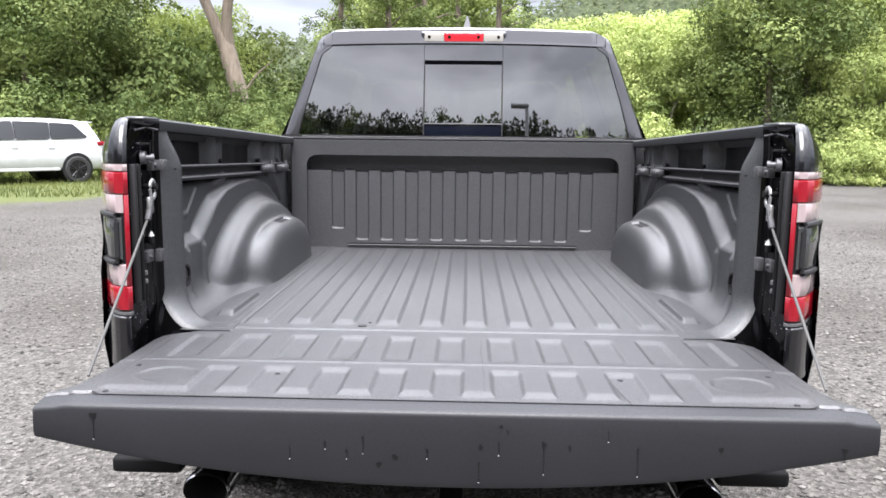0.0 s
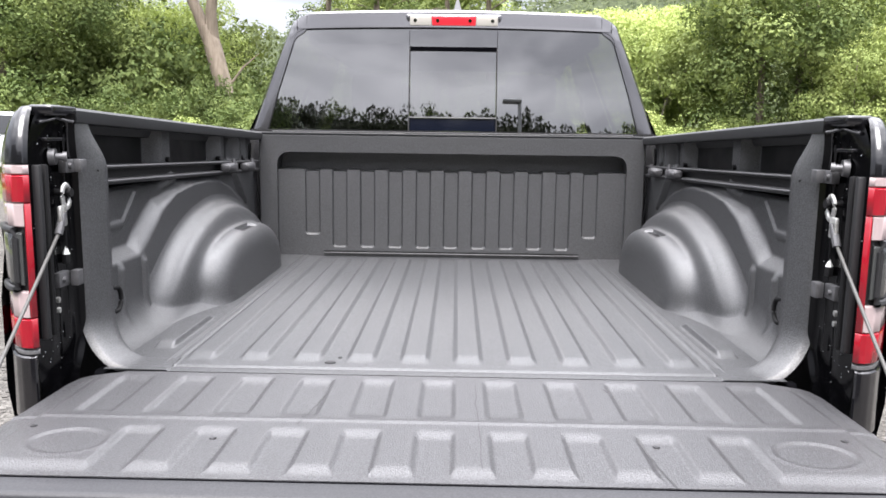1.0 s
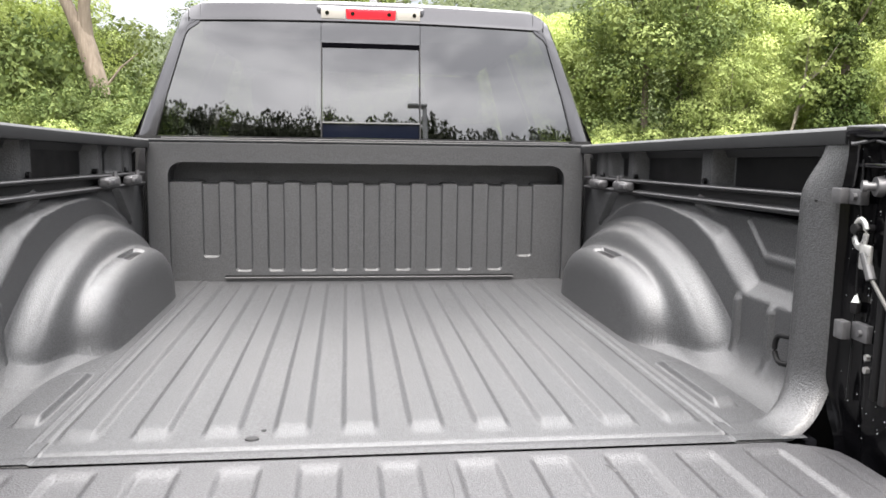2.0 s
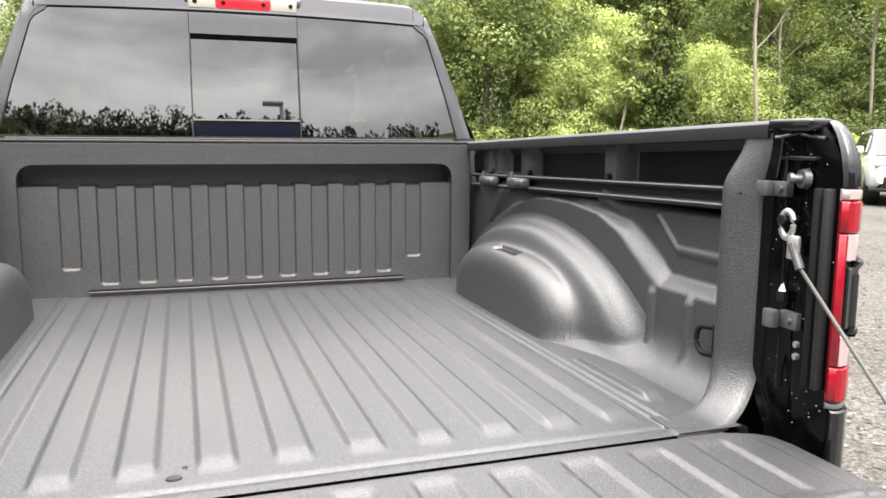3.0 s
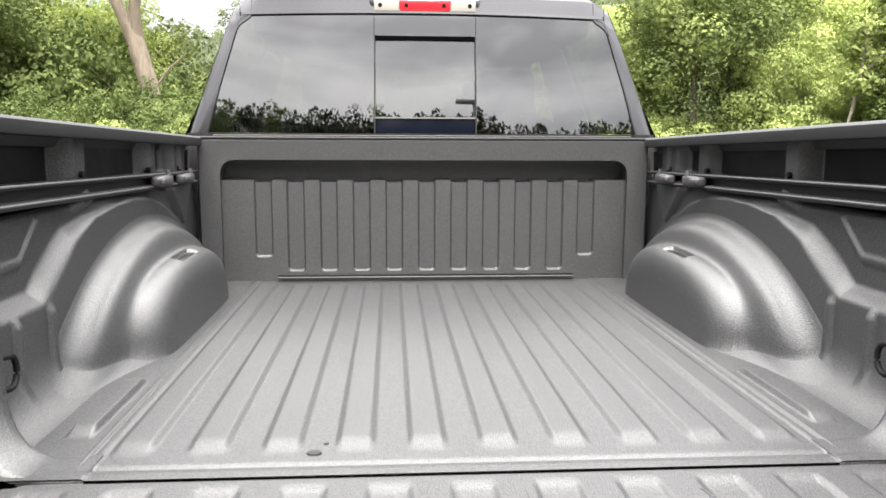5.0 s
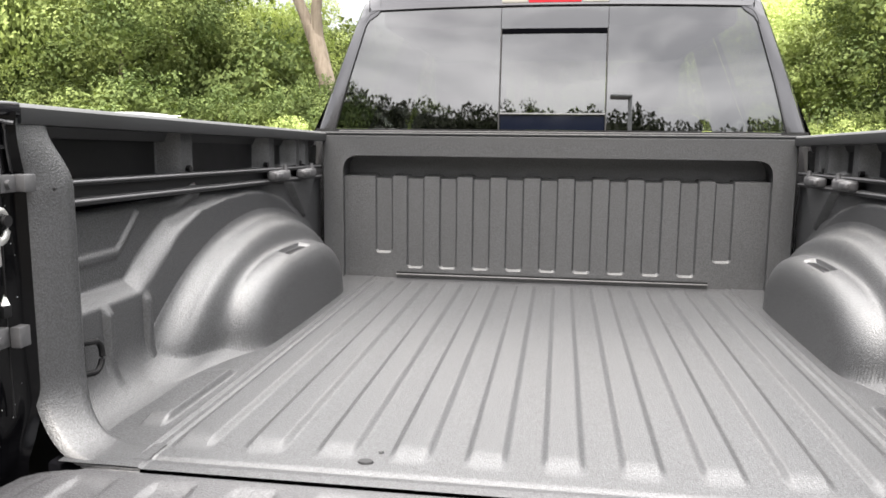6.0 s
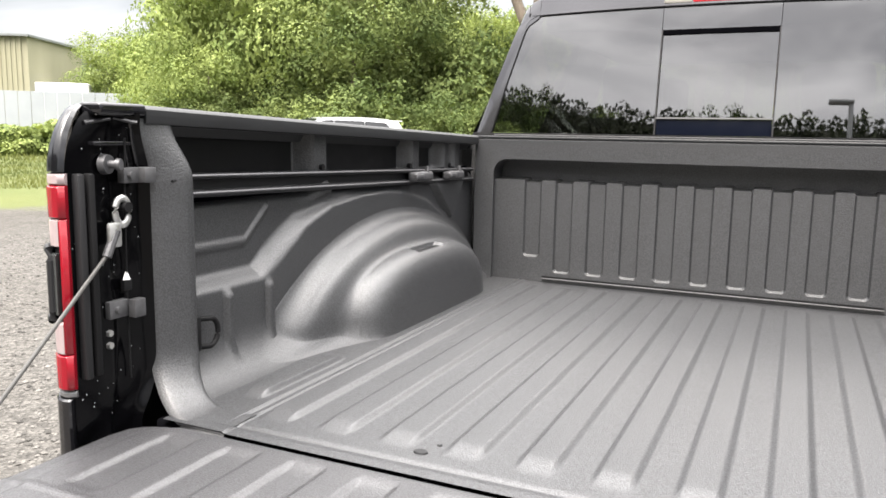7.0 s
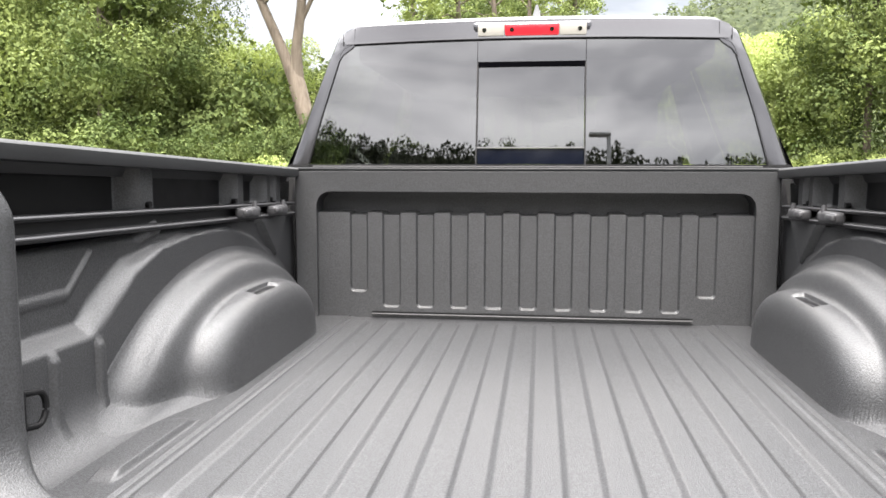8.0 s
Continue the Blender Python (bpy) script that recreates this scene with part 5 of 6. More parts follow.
    for s in (-1, 1):
        bm = bmesh.new()
        tube(bm, [(s * 0.60, y, 1.70 + 0.05 * math.sin(math.pi * (y + 1.7) / 1.9)) for y in span(-1.7, 0.2, 8)], 0.018, 6)
        part("roof_bar", bm, CHROME, car)
    return car


suv("parked_suv", "white estate car with dark windows parked on the grass", (-12.4, 18.5, ground_height(-12.4, 18.5) - 0.02), 146)
suv("parked_suv", "white estate car with a black grille parked on gravel", (16.55, 13.45, 0.0), 139)
suv("parked_suv", "white car parked far off beside a hedge", (-38.0, 29.5, ground_height(-38, 29.5)), 60)

# ---- trees, shrubs and grass ----
def leaf_quads(centres, normals, size, gen):
    """One small folded leaf per centre, facing about its normal."""
    n = len(centres)
    nrm = normals + gen.normal(0, 0.36, (n, 3))
    nrm /= np.linalg.norm(nrm, axis=1)[:, None] + 1e-9
    ref = gen.normal(0, 1, (n, 3))
    t = np.cross(nrm, ref)
    t /= np.linalg.norm(t, axis=1)[:, None] + 1e-9
    b = np.cross(nrm, t)
    s = size * gen.uniform(0.6, 1.35, n)[:, None]
    v = np.stack([centres + t * s, centres - t * s * 0.7 + b * s * 0.62, centres - t * s * 0.7 - b * s * 0.62], 1)
    f = np.arange(3 * n).reshape(n, 3)
    return v.reshape(-1, 3), f


def crown_cloud(gen, blobs, leaves, spread):
    """Leaf places and outward ways on many small clumps. blobs: rows of centre and radius."""
    w = blobs[:, 3] ** 2
    pick = gen.choice(len(blobs), leaves, p=w / w.sum())
    d = gen.normal(0, 1, (leaves, 3))
    d[:, 2] += 0.35
    d /= np.linalg.norm(d, axis=1)[:, None]
    r = blobs[pick, 3] * (1 - spread * gen.random(leaves) ** 2)
    return blobs[pick, :3] + d * r[:, None] * np.array([1, 1, 0.8]), d


def crown_blobs(gen, n, rx, ry, rz, z0, clump):
    """Clumps scattered through an egg-shaped crown, denser near its outside."""
    d = gen.normal(0, 1, (n, 3))
    d /= np.linalg.norm(d, axis=1)[:, None]
    r = gen.random(n) ** 0.38
    c = d * r[:, None] * np.array([rx, ry, rz]) * gen.uniform(0.75, 1.08, n)[:, None]
    c[:, 2] += z0
    c = c[c[:, 2] > 0.15 * clump]
    return np.column_stack([c, gen.uniform(0.6, 1.3, len(c)) * clump])


def make_tree(name, label, seed, height, rx, rz, z0, material, wood, leaves, size, clumps, clump, trunk_r, category="tree", lean=0.0, fork=0.45):
    """One tree: a tapered trunk with limbs, and a crown of leaf clumps. Parts: trunk, crown."""
    gen = np.random.default_rng(seed)
    tree = thing(name, label, category)
    blobs = crown_blobs(gen, clumps, rx, rx, rz, z0, clump)
    if trunk_r:
        bm = bmesh.new()
        top_z = z0 + rz * 0.5
        path = [(lean * (z / top_z) * height * 0.1 + 0.15 * math.sin(2.1 * z / top_z + seed), 0.12 * math.sin(3.3 * z / top_z + 2 * seed), z) for z in span(-0.1, top_z, 9)]
        tube(bm, path, [trunk_r * (1.25 if i == 0 else 1.0 - 0.75 * i / 8) for i in range(9)], 10)
        for k in range(7):
            tgt = blobs[int(gen.integers(len(blobs)))]
            i = 3 + k % 5
            a = Vector(path[i])
            b = Vector(tgt[:3])
            mid = a.lerp(b, 0.5) + Vector((0, 0, 0.12 * (b - a).length))
            rr = trunk_r * (0.5 - 0.05 * i)
            tube(bm, [a, mid, b], [rr, rr * 0.6, rr * 0.2], 7)
        part("trunk", bm, wood, tree)
    c, d = crown_cloud(gen, blobs, leaves, 0.42)
    v, f = leaf_quads(c, d, size, gen)
    inner = gen.choice(len(blobs), max(60, leaves // 9))
    ci = blobs[inner, :3] * np.array([0.86, 0.86, 0.96]) + gen.normal(0, 0.25 * clump, (len(inner), 3))
    v2, f2 = leaf_quads(ci, gen.normal(0, 1, (len(inner), 3)), size * 2.0, gen)
    crown = mesh_object("crown", np.concatenate([v, v2]), np.concatenate([f, f2 + len(v)]), material)
    crown.parent = tree
    return tree


def plant(tree, x, y, turn, k, squash=1.0):
    m = Matrix.Translation((x, y, ground_height(x, y) - 0.03)) @ pose(0, 0, 0, 0, 0, turn)
    o = copy_thing(tree, m)
    o.scale = (k, k, k * squash)
    return o


kinds = {
    "broad": make_tree("broadleaf_tree", "tall green broadleaf tree at the edge of the yard", 11, 12, 4.2, 5.2, 7.6, LEAF_MID, BARK, 18000, 0.085, 62, 1.32, 0.26),
    "dark": make_tree("dark_tree", "dense dark green tree hung with creepers", 12, 12, 3.3, 6.0, 6.3, LEAF_DARK, BARK, 30000, 0.064, 80, 0.95, 0.16),
    "light": make_tree("young_tree", "bright yellow-green young tree in undergrowth", 13, 7, 2.5, 3.2, 3.8, LEAF_LIGHT, PALE_BARK, 15000, 0.058, 58, 0.72, 0.07),
    "shrub": make_tree("shrub", "rounded green shrub on the verge", 14, 3, 1.8, 1.5, 1.2, LEAF_SHRUB, BARK, 9000, 0.052, 42, 0.55, 0.04, "shrub"),
    "bright": make_tree("bright_shrub", "bright green leafy shrub on the verge", 15, 2.4, 1.6, 1.2, 0.95, LEAF_LIGHT, BARK, 6500, 0.050, 60, 0.38, 0.03, "shrub"),
    "gloom": make_tree("dark_shrub", "dark green tangled shrub", 16, 3, 2.0, 1.8, 1.4, LEAF_DARK, BARK, 9000, 0.055, 42, 0.58, 0.04, "shrub"),
    "vine": make_tree("vine_mound", "rounded mound of bright vines over a small tree", 20, 7, 3.4, 3.4, 3.0, LEAF_VINE, BARK, 34000, 0.060, 50, 1.15, 0.12, "shrub"),
    "skyline": make_tree("yard_tree", "broadleaf tree standing behind the yard, leaves coloured dark for shade", 19, 12, 5.4, 1.1, 11.6, LEAF_REAR, BARK, 5200, 0.085, 90, 0.55, 0.22),
    "back": make_tree("yard_tree", "full broadleaf tree standing behind the yard, leaves coloured near-black for shade", 18, 12, 4.2, 5.2, 7.6, LEAF_REAR, BARK, 2200, 0.24, 90, 1.0, 0.26),
}
CAM = Vector((0.0, -1.2))


def polar(az, dist):
    a = radians(az)
    return CAM.x + dist * math.sin(a), CAM.y + dist * math.cos(a)


random.seed(21)


def row(kind, az0, az1, n, d0, d1, k0, k1, squash=(0.85, 1.15)):
    for i in range(n):
        az = az0 + (az1 - az0) * (i + random.uniform(0.15, 0.85)) / n
        x, y = polar(az, random.uniform(d0, d1))
        plant(kinds[kind], x, y, random.uniform(0, 360), random.uniform(k0, k1), random.uniform(*squash))


# along the yard's edge, from one end to the other
row("broad", -47.5, -43.5, 2, 50, 56, 0.66, 0.74)
for az, dist, turn, k, sq in ((-42.3, 36, 10, 0.92, 1.15), (-38.8, 33, 80, 1.22, 1.55), (-35.8, 34, 150, 1.10, 1.45), (-33.2, 33, 250, 0.95, 1.5), (-40.5, 31, 300, 0.75, 1.1)):
    plant(kinds["vine"], *polar(az, dist), turn, k, sq)
row("broad", -40, -32, 3, 42, 48, 1.0, 1.2)
row("shrub", -30, -17, 6, 38, 46, 2.0, 2.7)
row("broad", -29, -20, 3, 52, 62, 0.8, 0.95)
for az, dist, turn, k in ((-30.6, 29.5, 40, 0.95), (-28.8, 31.0, 140, 1.0), (-26.8, 33.0, 220, 0.85)):
    plant(kinds["dark"], *polar(az, dist), turn, k)
row("shrub", -44, -20, 9, 27, 32, 0.9, 1.5)
row("gloom", -40, -19, 8, 27, 31, 0.8, 1.3)
row("gloom", -25, -19.5, 3, 31, 34, 1.3, 1.8)
row("bright", -38, -14, 6, 24, 27, 0.5, 0.75)
row("gloom", -25, -12, 6, 30, 36, 1.0, 1.5)
row("shrub", -20, -9, 6, 26, 33, 0.8, 1.3)
row("light", -23, -19, 2, 34, 40, 1.0, 1.3)
row("gloom", -16.5, -13.0, 3, 24.5, 26.5, 0.75, 0.95)
plant(kinds["gloom"], *polar(-16.4, 28.6), 70, 0.85, 1.35)
plant(kinds["shrub"], *polar(-17.6, 28.4), 170, 0.80, 1.15)
row("shrub", -9, 10, 7, 30, 36, 0.9, 1.5)
row("broad", -8, 1.5, 4, 46, 60, 0.95, 1.15)
row("light", 6, 18, 6, 38, 46, 1.05, 1.3)
row("light", 11, 19, 4, 33, 37, 0.75, 1.0)
for az, dist, turn, k in ((21.2, 31.0, 30, 1.05), (23.6, 32.0, 200, 1.12)):
    plant(kinds["dark"], *polar(az, dist), turn, k)
row("shrub", 9, 20, 5, 33, 36, 0.5, 0.8)
row("bright", 8, 36, 16, 29, 32, 0.85, 1.15)
row("light", 25.5, 33, 4, 34, 40, 0.9, 1.25)
row("light", 36, 39.5, 2, 33, 36, 0.9, 1.2)
row("shrub", 44, 56, 4, 34, 40, 1.4, 2.0)
row("light", 26, 32.5, 4, 30.5, 32.0, 0.55, 0.8)
row("light", 35.5, 41, 2, 31.5, 33.0, 0.5, 0.8)
row("bright", 18, 44, 10, 28, 29.2, 0.55, 0.9)
row("broad", 25, 60, 12, 43, 52, 1.05, 1.3)
row("dark", 31, 58, 7, 38, 46, 0.9, 1.2)
row("dark", 40, 43, 1, 34, 35, 0.8, 0.9)
row("gloom", 38, 56, 6, 32, 36, 0.9, 1.4)
row("shrub", 24, 52, 10, 30.5, 34, 0.6, 1.1)
row("bright", 35, 60, 11, 28, 32, 0.5, 0.9)
# round the sides and behind, where only the rear window mirrors them
row("back", 62, 150, 13, 40, 50, 0.6, 0.75)
row("skyline", 169, 175, 2, 31, 32, 0.93, 0.94, (0.98, 1.0))
row("skyline", 186, 214, 6, 30.5, 32, 0.98, 1.01, (0.98, 1.01))
row("back", 236, 298, 9, 42, 52, 0.65, 0.8)
for src in kinds.values():
    for o in (src, *src.children_recursive):
        bpy.data.objects.remove(o, do_unlink=True)

# the large forked tree with a bare pale trunk
gen = np.random.default_rng(31)
big = thing("forked_tree", "large old tree with a bare pale forked trunk", "tree", (*polar(-17.1, 30.0), 0.25))
bm = bmesh.new()
tube(bm, [(0.80, 0, -0.3), (0.62, 0, 0.8), (0.36, 0, 2.0), (0.05, 0, 3.2), (-0.22, 0.05, 4.2), (-0.42, 0.1, 5.0)], [0.46, 0.38, 0.34, 0.32, 0.33, 0.26], 14)
tube(bm, [(-0.25, 0.1, 4.1), (-0.72, 0.2, 5.3), (-1.45, 0.3, 6.9), (-2.1, 0.3, 8.4), (-3.0, 0.2, 11.0)], [0.25, 0.21, 0.18, 0.15, 0.09], 12)
tube(bm, [(-0.22, 0.1, 4.2), (-0.24, -0.05, 5.5), (0.02, -0.2, 7.0), (0.15, -0.2, 8.6), (0.7, -0.3, 11.5)], [0.25, 0.20, 0.18, 0.15, 0.08], 12)
tube(bm, [(-0.1, -0.1, 6.4), (0.8, -0.3, 8.0), (2.0, -0.4, 8.9), (3.6, -0.4, 8.6), (4.6, -0.4, 7.4)], [0.10, 0.08, 0.06, 0.045, 0.02], 8)
tube(bm, [(-1.4, 0.2, 7.4), (-2.6, 0.1, 8.4), (-4.4, 0.0, 8.8)], [0.12, 0.09, 0.04], 8)
tube(bm, [(0.2, 0, 2.6), (0.9, -0.1, 3.5), (1.5, -0.1, 4.0)], [0.05, 0.035, 0.015], 6)
part("trunk", bm, MID_BARK, big)
blobs = np.concatenate([crown_blobs(gen, 110, 5.5, 5.0, 3.2, 11.5, 1.1), np.column_stack([gen.normal((4.0, -0.4, 7.3), (0.6, 0.8, 0.6), (20, 3)), gen.uniform(0.25, 0.5, 20)]), np.column_stack([gen.normal((-4.4, 0.0, 8.4), (1.0, 0.8, 0.8), (16, 3)), gen.uniform(0.35, 0.7, 16)])])
c, d = crown_cloud(gen, blobs, 17000, 0.7)
v, f = leaf_quads(c, d, 0.115, gen)
crown = mesh_object("crown", v, f, LEAF_MID)
crown.parent = big

# creeper-clad trunk and thin bare stems in the wood
for nm, lb, az, dist, hgt, r0, ivy in (("ivy_tree", "upright trunk wholly clad in dark creeper", 33.8, 29.3, 11.0, 0.15, 1), ("bare_tree", "slender pale bare-trunked tree", 39.9, 30.5, 12.0, 0.07, 0), ("bare_tree", "slender pale bare-trunked tree", 50.5, 31.0, 12.0, 0.06, 0), ("bare_tree", "slender pale bare-trunked tree", 26.2, 41.0, 12.0, 0.12, 0), ("bare_tree", "thin leaning bare stem", 30.0, 28.6, 5.0, 0.06, 0), ("bare_tree", "slender pale bare-trunked tree", 41.4, 33.0, 11.0, 0.05, 0), ("bare_tree", "slender pale bare-trunked tree", 46.6, 33.0, 11.0, 0.06, 0), ("bare_tree", "thin leaning bare stem", 13.6, 32.0, 4.5, 0.035, 0), ("bare_tree", "thin leaning bare stem", 16.2, 33.0, 5.4, 0.04, 0)):
    gen = np.random.default_rng(int(az * 10 + 7))
    t_ob = thing(nm, lb, "tree", (*polar(az, dist), ground_height(*polar(az, dist))))
    bm = bmesh.new()
    lean_x = 1.2 if hgt < 6 else gen.uniform(-0.5, 0.5)
    tube(bm, [(lean_x * (z / hgt) + 0.08 * math.sin(z), 0.05 * math.cos(z), z) for z in span(-0.1, hgt, 10)], [r0 * (1.15 - 0.07 * i) for i in range(10)], 9)
    for k in range(6):
        z = hgt * gen.uniform(0.35, 0.9)
        a = gen.uniform(0, 6.28)
        tube(bm, [(lean_x * z / hgt, 0, z), (lean_x * z / hgt + 0.7 * math.cos(a), 0.7 * math.sin(a), z + 0.7), (lean_x * z / hgt + 1.2 * math.cos(a), 1.2 * math.sin(a), z + 1.5)], [r0 * 0.35, r0 * 0.22, r0 * 0.1], 6)
    part("trunk", bm, PALE_BARK if not ivy else BARK, t_ob)
    n = 110 if ivy else 34
    z = gen.uniform(0.2, hgt, n) if ivy else gen.uniform(hgt * 0.55, hgt + 0.8, n)
    wide = (0.55 + 0.45 * gen.random(n)) * np.interp(z, [0, 2.5, 5, 11], [1.5, 1.1, 0.9, 1.3]) if ivy else gen.uniform(0.2, 1.6, n)
    a = gen.uniform(0, 6.28, n)
    blobs = np.column_stack([lean_x * z / hgt + wide * 0.55 * np.cos(a), wide * 0.55 * np.sin(a), z, gen.uniform(0.3, 0.62, n)])
    c, d = crown_cloud(gen, blobs, 26000 if ivy else 3000, 0.6)
    v, f = leaf_quads(c, d, 0.07 if ivy else 0.09, gen)
    crown = mesh_object("crown", v, f, LEAF_IVY if ivy else LEAF_MID)
    crown.parent = t_ob

# trees with open crowns standing against the sky
for az, dist, hgt, seed in ((-9.6, 40, 13.0, 61), (-6.3, 37, 12.0, 62), (-3.4, 38, 12.5, 63), (-0.6, 41, 12.0, 64), (2.5, 40, 13, 65)):
    gen = np.random.default_rng(seed)
    t_ob = thing("open_tree", "slim tree with an open leafy crown and drooping sprays", "tree", (*polar(az, dist), ground_height(*polar(az, dist))))
    bm = bmesh.new()
    path = [(0.25 * math.sin(0.35 * z + seed), 0.2 * math.cos(0.3 * z), z) for z in span(-0.1, hgt, 9)]
    tube(bm, path, [0.22 * (1.1 - 0.1 * i) for i in range(9)], 9)
    rows_b = []
    for k in range(16):
        z = hgt * gen.uniform(0.42, 0.98)
        a, reach = gen.uniform(0, 6.28), gen.uniform(0.8, 2.3)
        tip = Vector((reach * math.cos(a), reach * math.sin(a), z + gen.uniform(-0.5, 0.8)))
        root = Vector((0.25 * math.sin(0.35 * z + seed), 0.2 * math.cos(0.3 * z), z - 0.3))
        tube(bm, [root, root.lerp(tip, 0.5) + Vector((0, 0, 0.25)), tip], [0.05, 0.035, 0.012], 6)
        for j in range(4):
            p = root.lerp(tip, 0.45 + 0.18 * j) + Vector(gen.normal(0, 0.18, 3))
            rows_b.append((p.x, p.y, p.z - 0.15 * j, gen.uniform(0.22, 0.5)))
        rows_b.append((gen.normal(0, 0.25), gen.normal(0, 0.25), z, gen.uniform(0.25, 0.45)))
    part("trunk", bm, BARK, t_ob)
    c, d = crown_cloud(gen, np.array(rows_b), 7000, 0.7)
    v, f = leaf_quads(c, d, 0.065, gen)
    crown = mesh_object("crown", v, f, LEAF_DARK)
    crown.parent = t_ob

# wooded hill far behind
gen = np.random.default_rng(40)


def hill_z(az, dist):
    top = along(((-60, 9), (-40, 12), (-22, 19), (-12, 19), (-5, 20), (2, 23), (8, 30), (16, 38), (25, 40), (40, 36), (60, 30)), az)
    return top * ease(95, 170, dist)


hn = 90000
az = gen.uniform(-60, 60, hn)
dist = 95 + 85 * gen.random(hn) ** 0.8
lump = gen.uniform(0, 2.2, hn)
c = np.array([(*polar(a, d), hill_z(a, d) + l + 1.2 * math.sin(a * 2.3 + d * 0.31) + 0.8 * math.sin(a * 5.1)) for a, d, l in zip(az, dist, lump)])
nv = np.column_stack([-np.sin(np.radians(az)) * 0.7, -np.cos(np.radians(az)) * 0.7, np.ones(hn) * 0.8])
v, f = leaf_quads(c, nv, 0.45, gen)
hill = mesh_object("far_woods", v, f, LEAF_FAR)
tagged(hill, "wooded hillside far beyond the yard", "woods", kind="stuff")
# rear woods and bank, painted shade-dark so they mirror as silhouettes
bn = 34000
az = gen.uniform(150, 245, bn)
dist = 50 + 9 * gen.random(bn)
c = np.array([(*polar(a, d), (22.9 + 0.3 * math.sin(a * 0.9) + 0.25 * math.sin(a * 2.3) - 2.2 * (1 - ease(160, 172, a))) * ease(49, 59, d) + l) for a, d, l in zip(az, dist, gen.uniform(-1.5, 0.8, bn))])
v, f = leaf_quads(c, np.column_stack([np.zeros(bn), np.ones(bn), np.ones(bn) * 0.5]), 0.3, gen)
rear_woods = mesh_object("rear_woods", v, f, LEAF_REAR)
tagged(rear_woods, "wooded bank behind the yard, coloured dark for shade", "woods", kind="stuff")
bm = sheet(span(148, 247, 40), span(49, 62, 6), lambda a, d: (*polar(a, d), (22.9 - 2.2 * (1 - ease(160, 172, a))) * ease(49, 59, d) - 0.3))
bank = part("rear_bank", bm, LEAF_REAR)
tagged(bank, "bank under the woods behind the yard, coloured near-black for shade", "hill", kind="structure")
bm = sheet(span(-62, 62, 50), span(92, 190, 12), lambda a, d: (*polar(a, d), hill_z(a, d) - 0.5))
slope = part("hillside", bm, LEAF_FAR)
tagged(slope, "green slope under the far woods", "hill", kind="structure")

# tall weeds along the verge and rough grass
gen = np.random.default_rng(50)


def blades(count, az0, az1, d0, d1, lo, hi, width):
    a = np.radians(gen.uniform(az0, az1, count))
    d = gen.uniform(d0, d1, count)
    x, y = CAM.x + d * np.sin(a), CAM.y + d * np.cos(a)
    z = np.array([ground_height(p, q) for p, q in zip(x, y)])
    h = gen.uniform(lo, hi, count)
    t = gen.uniform(0, 6.28, count)
    w = width * gen.uniform(0.6, 1.4, count)
    bend = h * gen.uniform(0.1, 0.45, count)
    u = gen.uniform(0, 6.28, count)
    p0 = np.column_stack([x - w * np.cos(t), y - w * np.sin(t), z - 0.01])
    p1 = np.column_stack([x + w * np.cos(t), y + w * np.sin(t), z - 0.01])
    p2 = np.column_stack([x + bend * np.cos(u), y + bend * np.sin(u), z + h])
    v = np.stack([p0, p1, p2], 1).reshape(-1, 3)
    return v, np.arange(3 * count).reshape(-1, 3)


def grass_patch(name, label, sets):
    off, vs_, fs_ = 0, [], []
    for args in sets:
        v, f = blades(*args)
        vs_.append(v)
        fs_.append(f + off)
        off += len(v)
    g = mesh_object(name, np.concatenate(vs_), np.concatenate(fs_), GRASS)
    return tagged(g, label, "grass", kind="stuff")


grass_patch("rough_grass", "short rough grass beside the gravel", [(26000, -60, -22, 18.5, 34, 0.03, 0.14, 0.012), (12000, -70, -40, 34, 60, 0.05, 0.25, 0.03)])
grass_patch("tall_weeds", "tall bright weeds along the yard's edge", [(16000, -24, 8, 24, 31, 0.3, 1.1, 0.03), (22000, 8, 62, 29, 33, 0.3, 1.25, 0.03)])

# ---- buildings and yard things far to the side ----
shed = thing("metal_building", "olive corrugated metal building with a shallow roof", "building", (*polar(-56.6, 60), 0.4), turn=28)
bm = bmesh.new()
W, L, H = 14.0, 8.0, 6.3
steps = [(0.3 * k + o, d) for k in range(int(W / 0.3)) for o, d in ((0.0, 0.0), (0.03, -0.06), (0.13, -0.06), (0.16, 0.0))]
sheet(list(range(len(steps))), [0, H], lambda i, z: (-W / 2 + steps[i][0], -L / 2 + steps[i][1], z), bm)
box(bm, (-W / 2, -L / 2 + 0.03, 0), (W / 2, L / 2, H))
part("wall", bm, METAL_SIDING, shed, smooth=False)
bm = prism(bmesh.new(), [(-L / 2 - 0.3, H), (L / 2 + 0.3, H), (L / 2 + 0.3, H + 0.15), (-L / 2 - 0.3, H + 0.12)], Matrix(((0, 0, 1, -W / 2 - 0.2), (1, 0, 0, 0), (0, 1, 0, 0), (0, 0, 0, 1))), W + 0.4)
part("roof", bm, ROOF_METAL, shed, smooth=False)
bm = box(bmesh.new(), (3.0, -L / 2 - 0.12, 3.6), (3.25, -L / 2, 3.85), 0.02)
part("wall_vent", bm, TRIM, shed)
truck_box = thing("box_trailer", "white box trailer standing behind the fence", "trailer", (*polar(-51.0, 55), 0.4), turn=38)
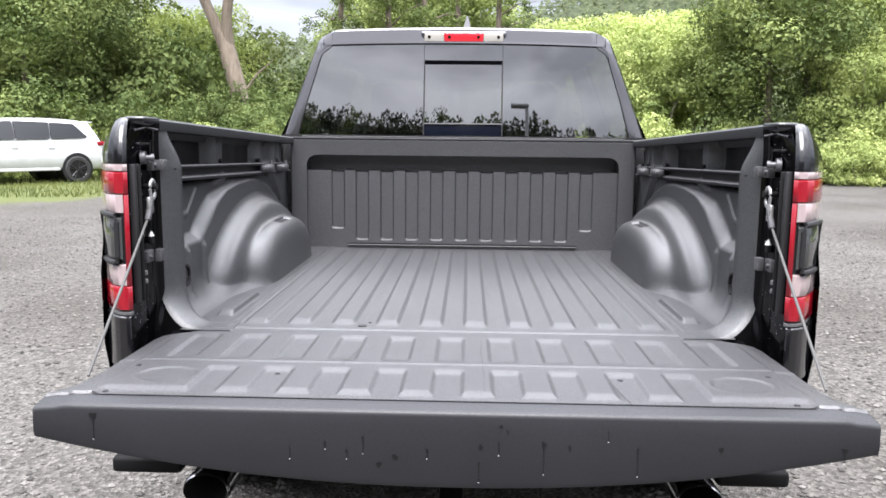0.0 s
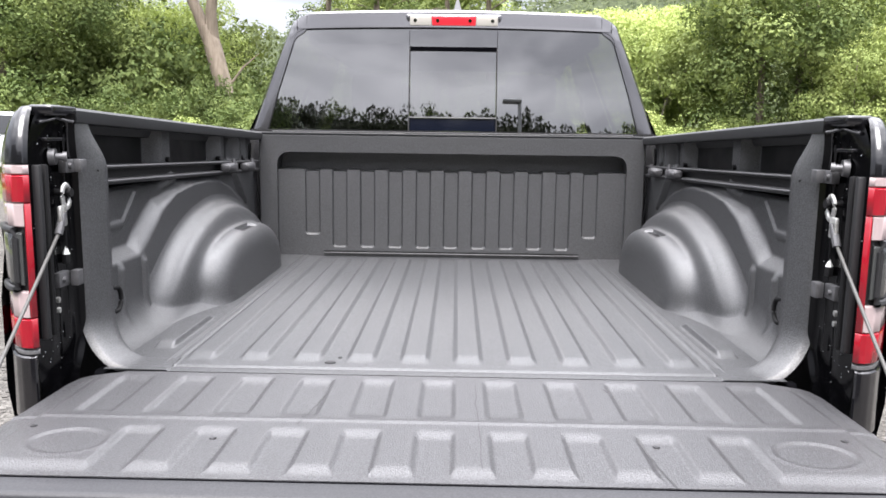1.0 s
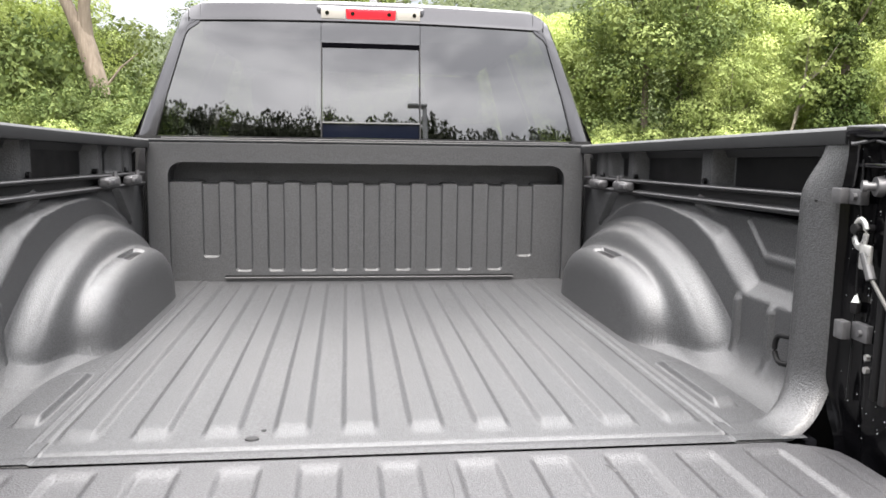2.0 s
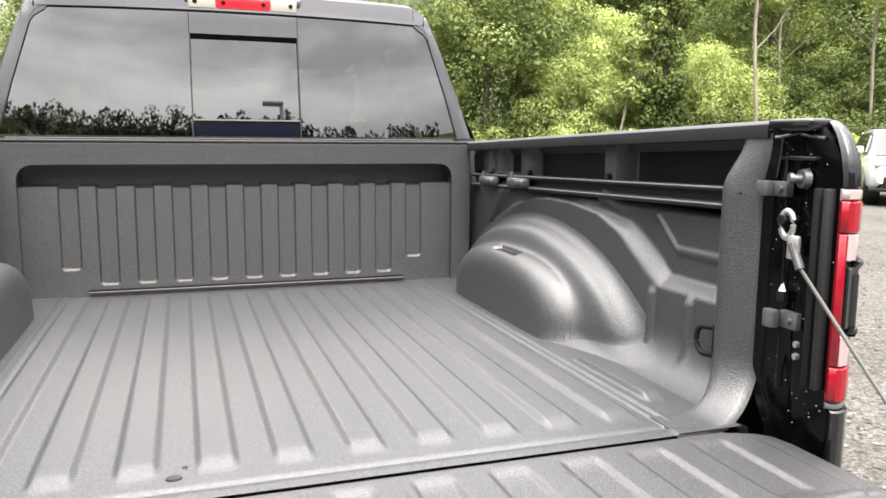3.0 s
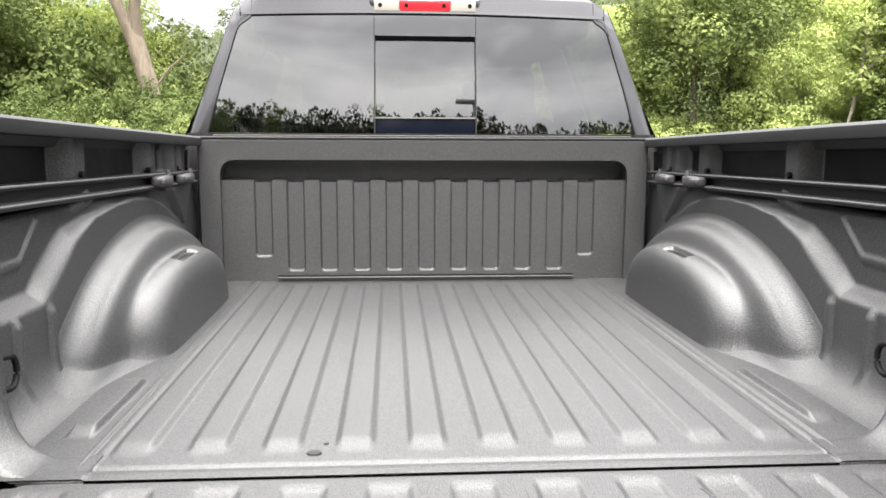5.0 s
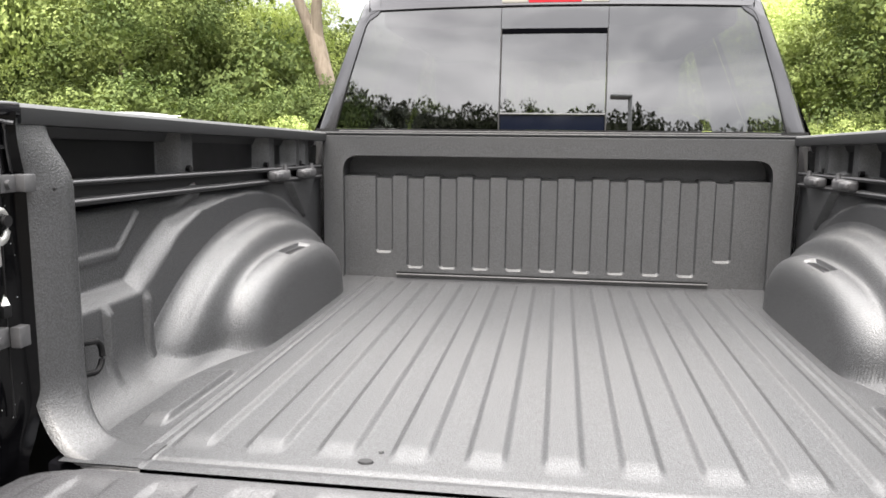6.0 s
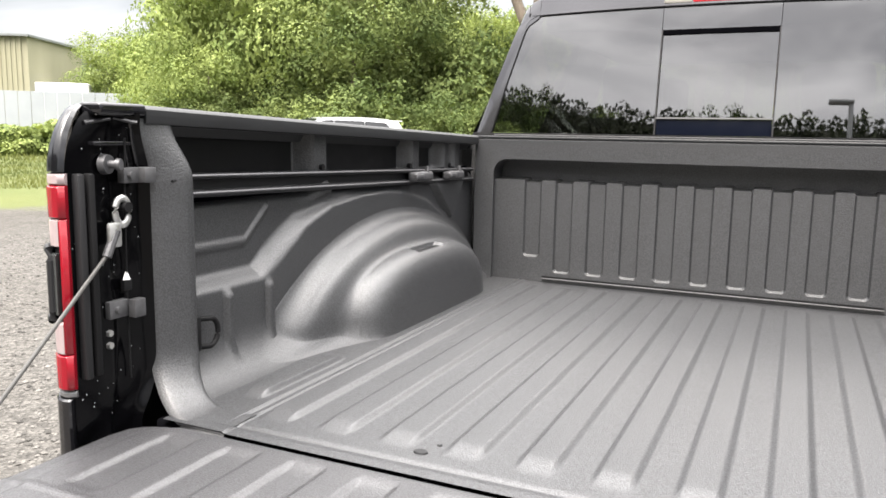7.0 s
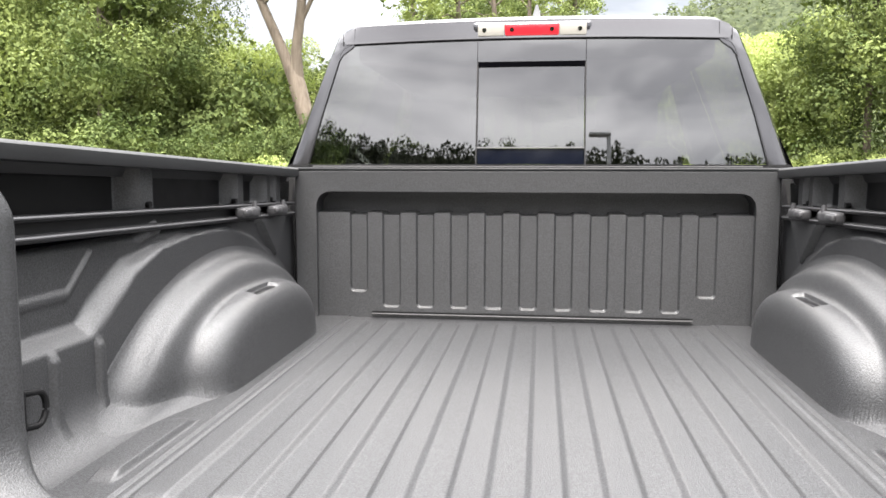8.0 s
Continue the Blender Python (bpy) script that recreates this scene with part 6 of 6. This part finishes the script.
bm = box(bmesh.new(), (-2.0, -1.2, 1.0), (2.6, 1.2, 3.7), 0.08, 3)
part("box_body", bm, BOX_WHITE, truck_box)
bm = bmesh.new()
for x in (-1.9, -0.9, 1.9):
    rod(bm, (x, -1.1, 0.5), (x, 1.1, 0.5), 0.5, seg=20)
part("axles", bm, TYRE, truck_box)
fence = thing("board_fence", "long pale grey board fence", "fence", (*polar(-55.0, 47), 0.35), turn=42)
for k in range(26):
    bm = box(bmesh.new(), (-8.0 + 0.62 * k, -0.03, 0), (-8.0 + 0.62 * k + 0.60, 0.03, 2.9), 0.01)
    part("board", bm, FENCE_PAINT, fence, smooth=False)
dish = thing("loader_bucket", "grey rounded machine part above the fence", "machine", (*polar(-55.2, 52), 0.35))
bm = bmesh.new()
bmesh.ops.create_uvsphere(bm, u_segments=18, v_segments=8, radius=0.9, matrix=pose(0, 0, 3.6, 60, 0, 20) @ Matrix.Diagonal((1, 1, 0.35, 1)))
rod(bm, (0, 0, 0), (0, 0, 3.6), 0.12, seg=8)
part("dish", bm, ROOF_METAL, dish)
random.seed(8)
hedge_src = make_tree("hedge_shrub", "clipped low green hedge shrub by the fence", 17, 2, 1.7, 0.9, 0.7, LEAF_MID, BARK, 3000, 0.11, 34, 0.5, 0.0, "hedge")
for k in range(9):
    x, y = polar(-61 + 1.6 * k, 41 + random.uniform(-1, 1))
    plant(hedge_src, x, y, random.uniform(0, 360), random.uniform(0.8, 1.05), 0.9)
for o in (hedge_src, *hedge_src.children_recursive):
    bpy.data.objects.remove(o, do_unlink=True)

# lamp post behind, mirrored in the rear window
post_ob = thing("street_lamp", "slim grey metal lamp post with one short arm", "street lamp", (3.2, -18.0, 0.0))
bm = tube(bmesh.new(), [(0, 0, 0), (0, 0, 4.5), (0, 0, 9.0)], [0.13, 0.11, 0.09], 10)
part("pole", bm, POLE_METAL, post_ob)
bm = box(bmesh.new(), (-0.85, -0.14, 8.98), (0.10, 0.14, 9.10), 0.05, 2)
part("lamp_head", bm, POLE_METAL, post_ob)
